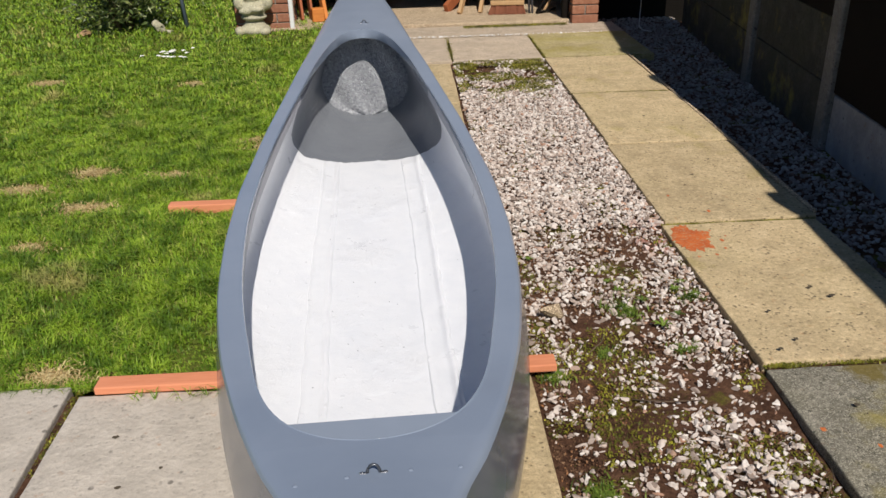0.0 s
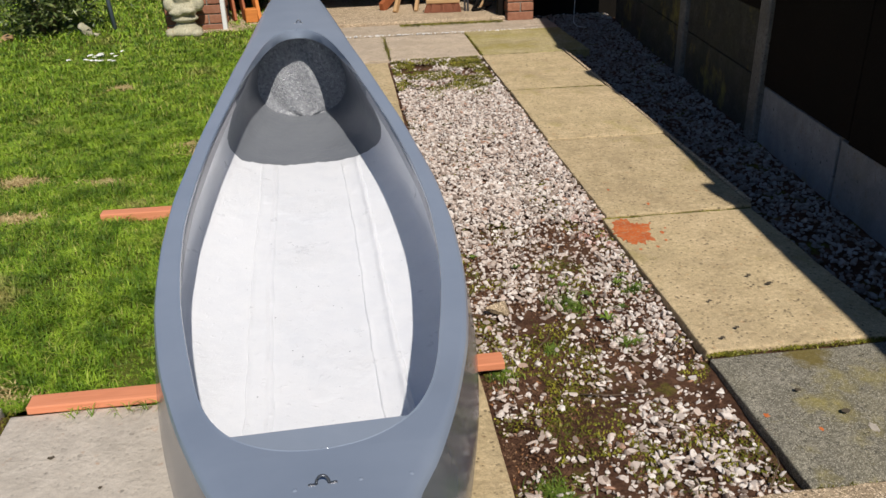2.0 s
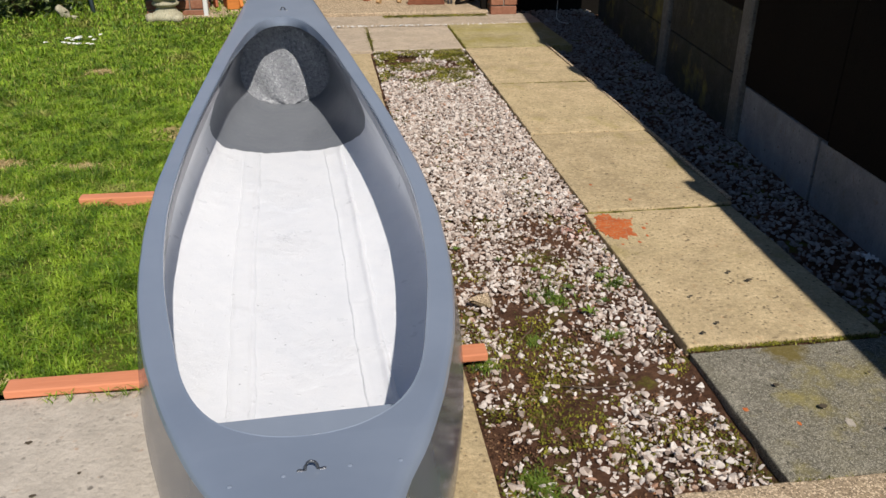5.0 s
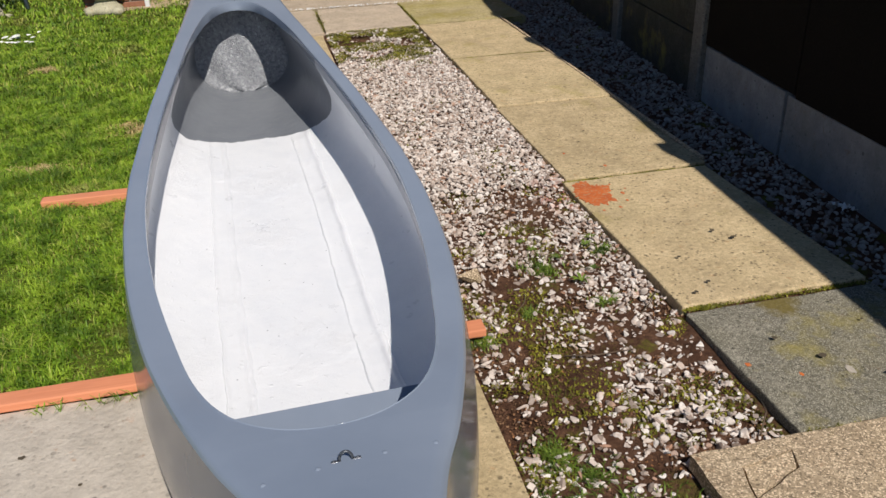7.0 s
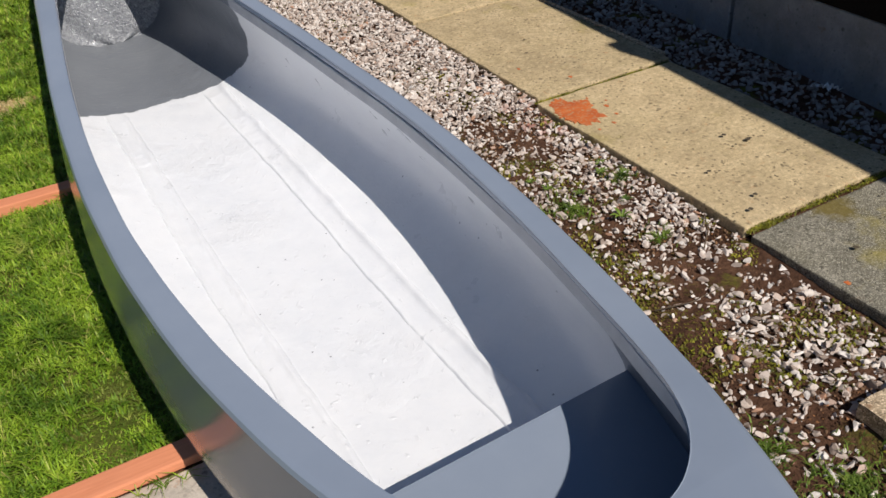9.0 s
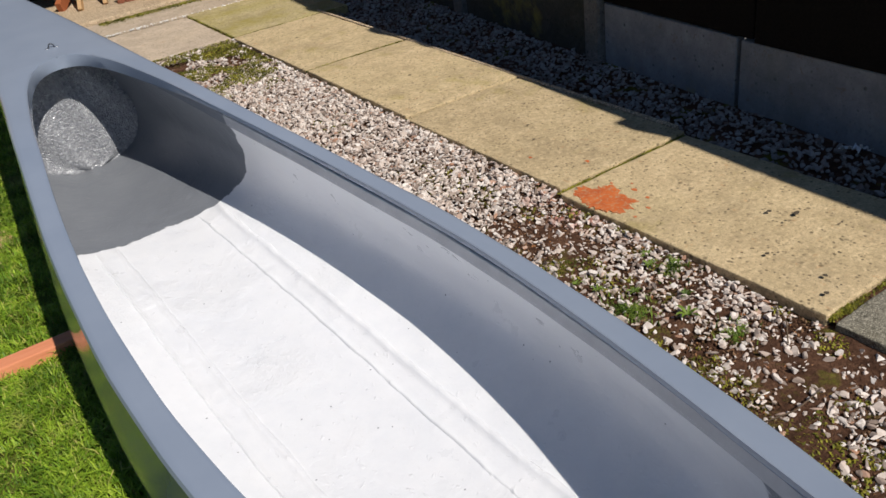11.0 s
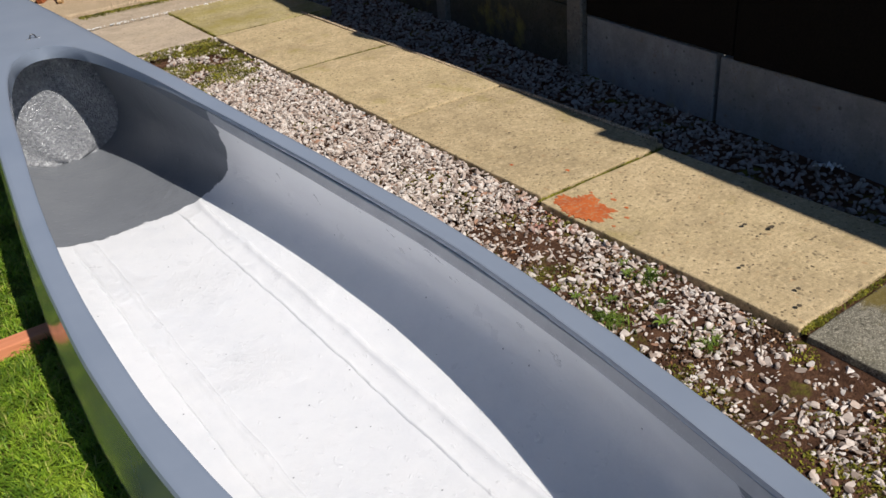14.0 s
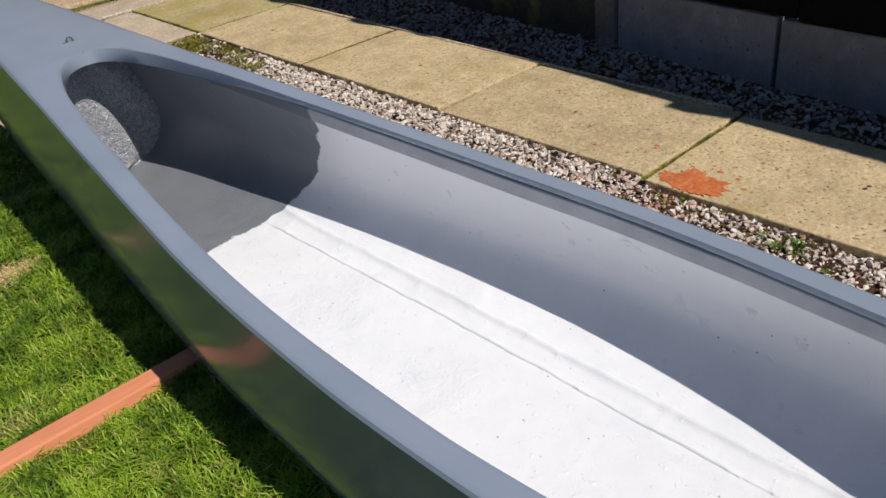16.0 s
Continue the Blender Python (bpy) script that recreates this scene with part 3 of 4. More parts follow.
# ---------------------------------------------------------------- fence
def fence_x(y):
    return 1.92 + 0.105 * (y - 1.02) if y > 0.3 else 1.844 + 0.05 * (y - 0.3)


def fence_span(y0, y1, z0, z1, thick, back, name, mat, parent=None, bevel=0.004, **tags):
    """A board between two places along the fence line."""
    a, b = Vector((fence_x(y0), y0, 0)), Vector((fence_x(y1), y1, 0))
    d = b - a
    m = pose((a.x + b.x) / 2 + back + thick / 2, (a.y + b.y) / 2, (z0 + z1) / 2, 0, 0, math.degrees(math.atan2(-d.x, d.y)))
    bm = boxed((thick, d.length, z1 - z0), None, bevel)
    if parent is not None:
        return part(name, bm, parent, tags.get("label", ""), m, mat)
    return thing(name, m, data=bm_mesh(name, bm, mat), **tags)


M_POST = concrete("post_concrete", (0.29, 0.275, 0.25), (0.20, 0.19, 0.17), (0.22, 0.20, 0.17), 0.05, 0.4)
fence = thing("fence", None, "concrete-post garden fence with gravel boards", kind="structure")
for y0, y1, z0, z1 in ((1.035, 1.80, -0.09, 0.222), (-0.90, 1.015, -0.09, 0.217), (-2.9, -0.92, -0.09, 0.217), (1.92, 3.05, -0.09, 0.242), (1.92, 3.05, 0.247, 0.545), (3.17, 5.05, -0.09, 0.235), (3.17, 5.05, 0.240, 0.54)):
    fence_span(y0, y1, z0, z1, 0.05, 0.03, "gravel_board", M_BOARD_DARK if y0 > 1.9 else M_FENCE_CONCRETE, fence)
for y, h in ((1.86, 2.40), (3.11, 2.50)):
    fence_span(y - 0.054, y + 0.054, -0.1, h, 0.115, 0.002, "post", M_POST, fence, 0.008)
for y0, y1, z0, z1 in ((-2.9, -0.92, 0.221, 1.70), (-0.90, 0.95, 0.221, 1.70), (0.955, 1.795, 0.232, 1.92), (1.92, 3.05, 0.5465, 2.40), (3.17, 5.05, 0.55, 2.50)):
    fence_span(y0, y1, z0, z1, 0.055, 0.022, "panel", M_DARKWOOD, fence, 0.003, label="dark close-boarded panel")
for y, h in ((-0.56, 1.97), (1.13, 2.30)):
    fence_span(y - 0.05, y + 0.05, -0.1, h, 0.10, 0.045, "rear_post", M_FENCE_CONCRETE, fence, 0.008)
# dark strip added behind the open board joint to stand for its shade
fence_span(0.97, 1.08, -0.09, 0.225, 0.012, 0.083, "backing", M_DARKWOOD, fence, 0.002)
edging = tagged(new("edging", bm_mesh("edging", boxed((0.016, 2.86, 0.08), pose(1.603, 2.42, -0.030, 0, 0, -0.15), 0.004), M_SLAB_ROUGH)), "thin concrete edging beside the paving", kind="structure")

# ---------------------------------------------------------------- garage block
M_BRICK = material("brick", (0.34, 0.13, 0.07), 0.9, spec=0.2)
nb = Nodes(M_BRICK)
cb = nb.ramp(nb.noise(30, 5, 0.7), [(0.3, (0.27, 0.11, 0.062)), (0.7, (0.46, 0.23, 0.14))])
nb.color(nb.mix(nb.grey(nb.random(), 0, 1, 0, 0.45), cb, (0.22, 0.10, 0.07)))
nb.bump(nb.noise(120, 4, 0.7), 0.6, 0.004)
M_MORTAR = concrete("mortar", (0.36, 0.32, 0.27), (0.28, 0.25, 0.21), (0.3, 0.27, 0.23))
BRICK = bm_mesh("brick", boxed((0.215, 0.1025, 0.065), None, 0.004), M_BRICK)
HALF_BRICK = bm_mesh("half_brick", boxed((0.1025, 0.1025, 0.065), None, 0.004), M_BRICK)


def pier(name, x0, y0, courses, wide):
    core = boxed((wide - 0.012, 0.20, courses * 0.075), pose(x0 + wide / 2, y0 + 0.108, courses * 0.0375), 0.001)
    p = thing(name, None, "red brick garage pier", kind="structure", data=bm_mesh(name, core, M_MORTAR))
    for c in range(courses):
        z = 0.0375 + c * 0.075
        n = round(wide / 0.225)
        if c % 2:
            xs = [(x0 + 0.05125, HALF_BRICK)] + [(x0 + 0.1125 + 0.1075 + k * 0.225, BRICK) for k in range(n - 1)] + [(x0 + wide - 0.05125, HALF_BRICK)]
        else:
            xs = [(x0 + 0.1075 + k * 0.225, BRICK) for k in range(n)]
        for x, data in xs:
            part("brick", data, p, "", pose(x, y0 + 0.048 + random.uniform(-0.002, 0.002), z, 0, 0, random.uniform(-0.5, 0.5)))
        for k in (0, 1):
            part("brick", BRICK, p, "", pose(x0 + (0.048 if k == 0 else wide - 0.048), y0 + 0.2125 + (0 if c % 2 else 0.1), z, 0, 0, 90))
    return p


pier("pier_east", 1.440, 5.000, 29, 0.215)
pier("pier_west", -1.300, 5.10, 29, 0.44)
tagged(new("garage_floor", bm_mesh("garage_floor", boxed((2.9, 5.4, 0.10), pose(0.12, 7.76, -0.018), 0.012, 2), M_SLAB_ROUGH)), "worn concrete garage floor", kind="structure")
# near-black passage sheet stands for shade; unseen south lintel is added to shadow the floor
for nm, size, at in (("wall_east", (0.11, 5.25, 2.3), (1.60, 7.98, 1.1)), ("wall_west", (0.11, 5.25, 2.3), (-1.22, 7.98, 1.1)), ("passage_shade_wall", (2.4, 0.05, 2.6), (2.87, 5.45, 1.2)), ("wall_north", (3.2, 0.11, 2.3), (0.18, 10.6, 1.1)), ("unseen_shade_lintel", (2.6, 0.08, 1.4), (0.18, 5.16, 1.62)), ("ceiling", (3.3, 5.6, 0.1), (0.18, 7.85, 2.3))):
    tagged(new(nm, bm_mesh(nm, boxed(size, pose(*at), 0.004), M_DARKWOOD if nm == "passage_shade_wall" else M_DARK)), "dark garage shell and added shade walls", kind="structure")


# ---------------------------------------------------------------- gravel
def rock_shape(rng, level):
    """An angular chip: a ball cut by random planes."""
    bm = bmesh.new()
    bmesh.ops.create_icosphere(bm, subdivisions=level, radius=1.0)
    v = np.array([p.co[:] for p in bm.verts])
    f = np.array([[q.index for q in p.verts] for p in bm.faces])
    bm.free()
    for _ in range(13):
        d = rng.normal(size=3)
        d /= np.linalg.norm(d)
        over = v @ d - rng.uniform(0.28, 0.62)
        v -= np.outer(np.maximum(over, 0), d)
    return v * [1.35, rng.uniform(0.8, 1.2), rng.uniform(0.6, 0.95)], f


def scatter(name, shapes, places, sizes, turns, mat, label, smooth=False):
    """Many small pieces joined in one mesh."""
    vs, fs, at = [], [], 0
    for k, (p, s, (a, b, c)) in enumerate(zip(places, sizes, turns)):
        v, f = shapes[k % len(shapes)]
        r = np.array(Euler((a, b, c)).to_matrix())
        vs.append(v @ r.T * s + p)
        fs.append(f + at)
        at += len(v)
    v, f = np.concatenate(vs), np.concatenate(fs)
    me = raw_mesh(name, v, f, mat, smooth)
    return tagged(new(name, me), label, kind="stuff")


def raw_mesh(name, v, f, mat, smooth=False):
    me = bpy.data.meshes.new(name)
    n = f.shape[1]
    me.vertices.add(len(v))
    me.vertices.foreach_set("co", v.astype(np.float32).ravel())
    me.loops.add(f.size)
    me.loops.foreach_set("vertex_index", f.astype(np.int32).ravel())
    me.polygons.add(len(f))
    me.polygons.foreach_set("loop_start", np.arange(0, f.size, n, dtype=np.int32))
    me.polygons.foreach_set("use_smooth", np.full(len(f), smooth))
    me.update()
    me.validate()
    me.materials.append(mat)
    return me


def stone_material(name="limestone_chips", shade_tint=0.0):
    m = material(name, (0.55, 0.5, 0.46), 0.85, spec=0.3)
    n = Nodes(m).world_coord()
    r = n.geo.outputs["Random Per Island"]
    c = n.ramp(r, [(0.0, (0.22, 0.17, 0.14)), (0.12, (0.40, 0.32, 0.27)), (0.3, (0.56, 0.47, 0.41)), (0.55, (0.69, 0.61, 0.55)), (0.82, (0.78, 0.73, 0.68)), (0.93, (0.60, 0.49, 0.42)), (1.0, (0.40, 0.22, 0.14))])
    c = n.mix(n.grey(n.noise(90, 5, 0.7), 0.5, 0.75, 0, 0.5), c, (0.22, 0.17, 0.13))
    if shade_tint:
        c = n.mix(n.grey(n.noise(3.5, 5, 0.65), 0.3, 0.6, shade_tint * 0.6, shade_tint), c, (0.085, 0.085, 0.08))
    # a spill of red paint by the joint of two flags
    x, y = n.axis(0), n.axis(1)
    spill = n.math("ADD", n.math("POWER", n.math("MULTIPLY", n.math("SUBTRACT", x, 0.94), 9.0), 2.0), n.math("POWER", n.math("MULTIPLY", n.math("SUBTRACT", y, 0.86), 6.0), 2.0))
    red = n.math("MULTIPLY", n.grey(spill, 1.0, 0.3), n.grey(n.noise(30, 4), 0.48, 0.6))
    c = n.mix(n.math("MULTIPLY", red, 0.6), c, (0.42, 0.10, 0.05))
    n.color(c)
    n.bump(n.noise(200, 4, 0.7), 0.4, 0.002)
    return m


M_STONE = stone_material()
# same chips darkened, with the shade along the fence put into their colour
M_STONE_SHADED = stone_material("shade_toned_limestone_chips", 0.62)
rng = np.random.default_rng(5)
CHIPS = [rock_shape(rng, 2) for _ in range(14)]
COARSE = [rock_shape(rng, 1) for _ in range(14)]


def amount(x, y):
    """How thickly the stones lie between the paving strips."""
    patch = noise.fractal((x * 5, y * 5, 3.3), 0.9, 2.2, 3)
    if y > 3.0:
        return 1.1 - 0.75 * min(1.0, (y - 3.0) / 0.4) + 0.9 * patch
    if y > 0.95:
        return 1.15 + 0.35 * patch
    base = 0.72 + 0.85 * patch + 0.45 * max(0.0, (x - 0.78) / 0.2) + 0.35 * max(0.0, (y - 0.35) / 0.6)
    if y < -0.15 and x < 0.72:
        base -= 0.34
    elif y < 0.35 and x < 0.62:
        base -= 0.12
    if y < 0 and x > 0.982:
        return 0.0
    return base


def sow(x0, x1, y0, y1, tries, dens, z, rmin, rmax):
    pts, sizes = [], []
    for _ in range(tries):
        x, y = rng.uniform(x0, x1), rng.uniform(y0, y1)
        if rng.uniform(0, 1.25) < dens(x, y):
            r = rmin + (rmax - rmin) * rng.beta(1.3, 3.4)
            pts.append((x, y, z + (dip(y) if x < 1.1 else 0) + rng.uniform(-0.004, 0.006) + 0.25 * r))
            sizes.append(r)
    return np.array(pts), np.array(sizes)


p, r = sow(0.385, 1.012, 0.95, 3.78, 17500, amount, -0.016, 0.0055, 0.0205)
p[:, 2] += np.clip((p[:, 1] - 3.0) * 0.03, 0, 0.009)
scatter("far_gravel", CHIPS, p, r, rng.uniform((-0.5, -0.5, 0), (0.5, 0.5, 6.3), (len(p), 3)), M_STONE, "pale limestone gravel between the paving strips")
p, r = sow(0.385, 0.996, -1.25, 0.95, 12500, amount, -0.024, 0.0035, 0.0205)
scatter("near_gravel", CHIPS, p, r, rng.uniform((-0.5, -0.5, 0), (0.5, 0.5, 6.3), (len(p), 3)), M_STONE, "sparse pale limestone gravel on dark soil")
p, r = sow(1.605, 2.42, -1.5, 5.4, 17500, lambda x, y: 1.1 if x < fence_x(y) + 0.02 else 0, -0.044, 0.008, 0.025)
scatter("fence_gravel", COARSE, p, r, rng.uniform((-0.5, -0.5, 0), (0.5, 0.5, 6.3), (len(p), 3)), M_STONE_SHADED, "grey gravel along the foot of the fence, shade put into its colour")


def crumbs():
    out = []
    for _ in range(17000):
        x, y = rng.uniform(0.385, 0.99), rng.uniform(-1.2, 1.1)
        if noise.fractal((x * 6, y * 6, 21), 0.9, 2.1, 3) > -0.15:
            out.append((x, y, -0.022 + dip(y)))
    p = np.array(out)
    scatter("soil_crumbs", COARSE, p, rng.uniform(0.0018, 0.0065, len(p)), rng.uniform((0, 0, 0), (6, 6, 6), (len(p), 3)), M_CRUMB, "brown soil crumbs and debris among the gravel")


M_CRUMB = material("soil_crumb", (0.14, 0.085, 0.055), 0.95, spec=0.1)
nc = Nodes(M_CRUMB)
nc.color(nc.ramp(nc.geo.outputs["Random Per Island"], [(0, (0.035, 0.019, 0.012)), (0.5, (0.125, 0.067, 0.040)), (0.85, (0.28, 0.17, 0.10)), (1, (0.35, 0.16, 0.07))]))
crumbs()


# ---------------------------------------------------------------- grass
def grass_material(name, a, b, c, straw):
    m = material(name, b, 0.55, spec=0.3)
    n = Nodes(m).world_coord()
    r = n.geo.outputs["Random Per Island"]
    col = n.ramp(r, [(0.0, a), (0.45, b), (0.85, c), (1.0, straw)])
    big = n.grey(n.noise(1.3, 4, 0.6), 0.35, 0.65)
    col = n.mix(n.math("MULTIPLY", big, 0.5), col, tuple(v * 0.7 for v in b))
    tuft = n.noise(11, 4, 0.65)
    col = n.mix(n.grey(tuft, 0.52, 0.38, 0, 0.8), col, tuple(v * 0.55 for v in a))
    col = n.mix(n.grey(tuft, 0.54, 0.68, 0, 0.5), col, tuple(v * 1.15 for v in c))
    dry = n.grey(n.noise(2.1, 5, 0.65, stretch=(1, 1.3, 1)), 0.60, 0.72, 0, 0.8)
    col = n.mix(dry, col, straw)
    n.color(col)
    n.b.inputs["Transmission Weight"].default_value = 0.0
    n.b.inputs["Subsurface Weight"].default_value = 0.0
    return m


M_GRASS = grass_material("grass_blades", (0.085, 0.19, 0.012), (0.20, 0.345, 0.020), (0.37, 0.50, 0.042), (0.52, 0.42, 0.16))
M_MOSS = grass_material("moss", (0.085, 0.09, 0.012), (0.19, 0.19, 0.02), (0.36, 0.335, 0.036), (0.16, 0.105, 0.025))
M_WEED = grass_material("weed_leaves", (0.06, 0.115, 0.014), (0.12, 0.19, 0.022), (0.20, 0.27, 0.04), (0.22, 0.23, 0.06))


def blades(name, pts, heights, widths, lean, mat, label):
    """Bent tapering blades, joined in one mesh."""
    n = len(pts)
    ang = rng.uniform(0, 2 * math.pi, n)
    d = np.stack([np.cos(ang), np.sin(ang), np.zeros(n)], 1)
    side = np.stack([-np.sin(ang), np.cos(ang), np.zeros(n)], 1) * widths[:, None] / 2
    up = np.array([0, 0, 1.0])
    h = heights[:, None]
    ln = lean[:, None]
    mid = pts + d * h * ln * 0.35 + up * h * 0.6
    tip = pts + d * h * ln * 1.0 + up * h * (1 - 0.25 * ln)
    v = np.stack([pts - side, pts + side, mid + side * 0.8, mid - side * 0.8, tip], 1).reshape(-1, 3)
    base = np.arange(n)[:, None] * 5
    f = np.concatenate([base + [0, 1, 2], base + [0, 2, 3], base + [3, 2, 4]], 0)
    return tagged(new(name, raw_mesh(name, v, f, mat, False)), label, kind="stuff")


BARE = [(-0.56, 2.00, 0.15), (-0.69, 2.08, 0.09), (-0.96, 1.61, 0.13), (-1.33, 1.69, 0.13), (-1.56, 1.50, 0.15), (-1.23, 1.26, 0.13), (-1.30, 0.90, 0.10), (-0.92, 0.10, 0.12), (-1.3, 0.12, 0.10), (-2.2, 3.44, 0.16), (-1.25, 3.3, 0.10), (-1.9, 0.9, 0.16), (-2.2, 1.55, 0.16)]
AXIS = Vector((-0.0444, 0.999))


def under_canoe(x, y):
    s = (x - 0.0062) * AXIS.x + (y + 0.849) * AXIS.y
    v = (x - 0.0062) * AXIS.y - (y + 0.849) * AXIS.x
    return 0 < s < 4.0 and abs(v) < half_beam(s) * 0.72


def lawn_points(x0, x1, y0, y1, count):
    out = []
    for _ in range(count):
        x, y = rng.uniform(x0, x1), rng.uniform(y0, y1)
        if under_canoe(x, y):
            continue
        worn = max([1 - math.hypot(x - a, (y - b) * 1.8) / c for a, b, c in BARE] + [0])
        if worn > 0 and rng.uniform() < worn * 2.2:
            continue
        out.append((x, y, -0.018 + lawn_rise(x, y) + 0.004 * noise.noise((x * 4, y * 4, 0))))
    return np.array(out)


def mow(name, area, count, tall, wide):
    p = lawn_points(*area, count)
    n = len(p)
    clump = np.array([max(0.3, 0.85 + 0.75 * noise.noise((a * 6, b * 6, 1.5)) + 0.6 * noise.noise((a * 17, b * 17, 2.5))) for a, b, _ in p])
    far = 1 + 0.28 * np.clip(np.hypot(p[:, 0] + 0.4, p[:, 1] + 0.8) - 2.2, 0, 5)
    blades(name, p, rng.uniform(*tall, n) * clump * far ** 0.4, rng.uniform(*wide, n) * far, rng.uniform(0.3, 1.7, n), M_GRASS, "short mown lawn grass with dry patches")


mow("near_grass", (-1.9, -0.18, 0.068, 2.6), 105000, (0.016, 0.046), (0.0022, 0.0040))
mow("mid_grass", (-3.2, -0.18, 0.068, 4.2), 60000, (0.015, 0.036), (0.0026, 0.0042))
mow("far_grass", (-5.2, -0.19, 2.2, 8.2), 62000, (0.016, 0.036), (0.0034, 0.0055))

# longer tufts the mower missed
centres = [(rng.uniform(-2.6, -0.3), rng.uniform(0.2, 4.6)) for _ in range(1500)]
out, tall = [], []
for a, b_ in centres:
    size = rng.uniform(0.4, 1.0)
    if under_canoe(a, b_) or min(math.hypot(a - x, b_ - y) for x, y, _ in BARE) < 0.16:
        continue
    for _ in range(38):
        x, y = a + rng.normal() * 0.028 * size, b_ + rng.normal() * 0.028 * size
        out.append((x, y, -0.016 + lawn_rise(x, y)))
        tall.append(rng.uniform(0.022, 0.048) * size)
p = np.array(out)
blades("grass_tufts", p, np.array(tall), rng.uniform(0.002, 0.0042, len(p)), rng.uniform(0.4, 1.6, len(p)), M_GRASS, "slightly longer tufts in the lawn")

# dead, flattened grass on the worn patches
M_STRAW = material("dead_grass", (0.45, 0.30, 0.13), 0.8, spec=0.15)
ns = Nodes(M_STRAW)
ns.color(ns.ramp(ns.geo.outputs["Random Per Island"], [(0, (0.33, 0.22, 0.09)), (0.5, (0.53, 0.40, 0.18)), (1, (0.66, 0.54, 0.28))]))
out = []
for a, b_, c_ in BARE:
    for _ in range(int(38000 * c_ * c_)):
        t, r_ = rng.uniform(0, 6.283), c_ * abs(rng.normal()) * 0.62
        x, y = a + r_ * math.cos(t), b_ + r_ * math.sin(t) / 1.8
        if y > 0.05 and not under_canoe(x, y):
            out.append((x, y, -0.014 + lawn_rise(x, y)))
p = np.array(out)
blades("dead_grass", p, rng.uniform(0.010, 0.020, len(p)), rng.uniform(0.003, 0.006, len(p)), rng.uniform(1.4, 2.6, len(p)), M_STRAW, "dry straw-coloured dead grass on worn patches")

# longer grass over the paving edge
p = np.array([(x, 0.045 + 0.03 * rng.uniform() ** 2, -0.016) for x in rng.uniform(-2.0, -0.80, 2600)])
blades("edge_grass", p, rng.uniform(0.012, 0.034, len(p)), rng.uniform(0.002, 0.0035, len(p)), rng.uniform(0.4, 1.8, len(p)), M_GRASS, "longer grass along the paving edge")
p = np.array([(x, -0.018 + 0.012 * rng.uniform(-1, 1), 0.0) for x in np.repeat(rng.uniform(-0.75, -0.42, 9), 5)])
blades("stray_grass", p, rng.uniform(0.015, 0.032, len(p)), rng.uniform(0.002, 0.003, len(p)), rng.uniform(1.2, 2.2, len(p)), M_GRASS, "stray grass blades on the paving")


# moss in the joints and on the gravel
def moss_line(x0, y0, x1, y1, wide, count, fade=0.5):
    out = []
    for _ in range(count):
        t = rng.uniform()
        x, y = x0 + (x1 - x0) * t, y0 + (y1 - y0) * t
        if rng.uniform() < fade + 0.8 * noise.noise((x * 9, y * 9, 7)):
            w = wide * (0.5 + abs(noise.noise((x * 6, y * 6, 2))))
            out.append((x + rng.normal() * w * (abs(y1 - y0) > abs(x1 - x0)), y + rng.normal() * w * (abs(x1 - x0) > abs(y1 - y0)), 0.0 if y > 2.5 else -0.009))
    return out


lines = moss_line(1.0, 0.936, 1.58, 0.944, 0.010, 2600) + moss_line(1.0, -0.003, 1.58, -0.003, 0.007, 2400, 0.42) + moss_line(1.015, 1.872, 1.58, 1.877, 0.006, 1300, 0.35) + moss_line(1.02, 2.815, 1.58, 2.815, 0.010, 2200)
lines += moss_line(1.02, 3.784, 1.75, 3.784, 0.007, 1000) + moss_line(1.022, 3.80, 1.03, 4.6, 0.010, 1600) + moss_line(0.392, 3.8, 0.392, 4.6, 0.012, 1000) + moss_line(1.02, -0.542, 1.6, -0.542, 0.010, 1800)
lines += moss_line(-0.82, -0.30, -0.822, 0.03, 0.008, 700)
p = np.array(lines)
blades("joint_moss", p, rng.uniform(0.0025, 0.008, len(p)), rng.uniform(0.002, 0.005, len(p)), rng.uniform(0.3, 1.6, len(p)), M_MOSS, "olive moss in the paving joints")
out = []
for k in range(80000):
    x, y = rng.uniform(0.385, 0.99), rng.uniform(-1.25, 3.78) if k % 3 else rng.uniform(2.75, 3.78)
    q = noise.fractal((x * 4.2, y * 4.2, 11), 0.9, 2.1, 4)
    need = 0.28 if 0.9 < y < 2.75 else 0.26 - 0.5 * min(1.0, (y - 2.75) / 0.6) if y > 2.75 else 0.12 if y > -0.15 or x > 0.75 else -0.02
    if q > need and (y < 2.75 or rng.uniform() < 0.55):
        out.append((x, y, -0.020 + dip(y) + 0.020 * min(1.0, max(0.0, (y - 2.75) / 0.35))))
p = np.array(out)
blades("gravel_moss", p, rng.uniform(0.003, 0.009, len(p)), rng.uniform(0.003, 0.007, len(p)), rng.uniform(0.3, 1.6, len(p)), M_MOSS, "yellow-green moss among the gravel")


out = []
for a, b_, c_ in ((0.47, -0.44, 0.07), (0.45, -0.60, 0.09), (0.60, -0.66, 0.10), (0.71, 0.35, 0.075), (0.935, 0.41, 0.05), (0.83, 0.12, 0.05), (0.53, -0.52, 0.06), (0.44, 0.02, 0.05), (0.60, 0.12, 0.04)):
    for _ in range(int(90000 * c_ * c_)):
        t, r_ = rng.uniform(0, 6.283), c_ * abs(rng.normal()) * 0.6
        x, y = a + r_ * math.cos(t), b_ + r_ * math.sin(t)
        if 0.385 < x < 0.99 and noise.noise((x * 28, y * 28, 5)) > -0.15:
            out.append((x, y, -0.023 + dip(y)))
p = np.array(out)
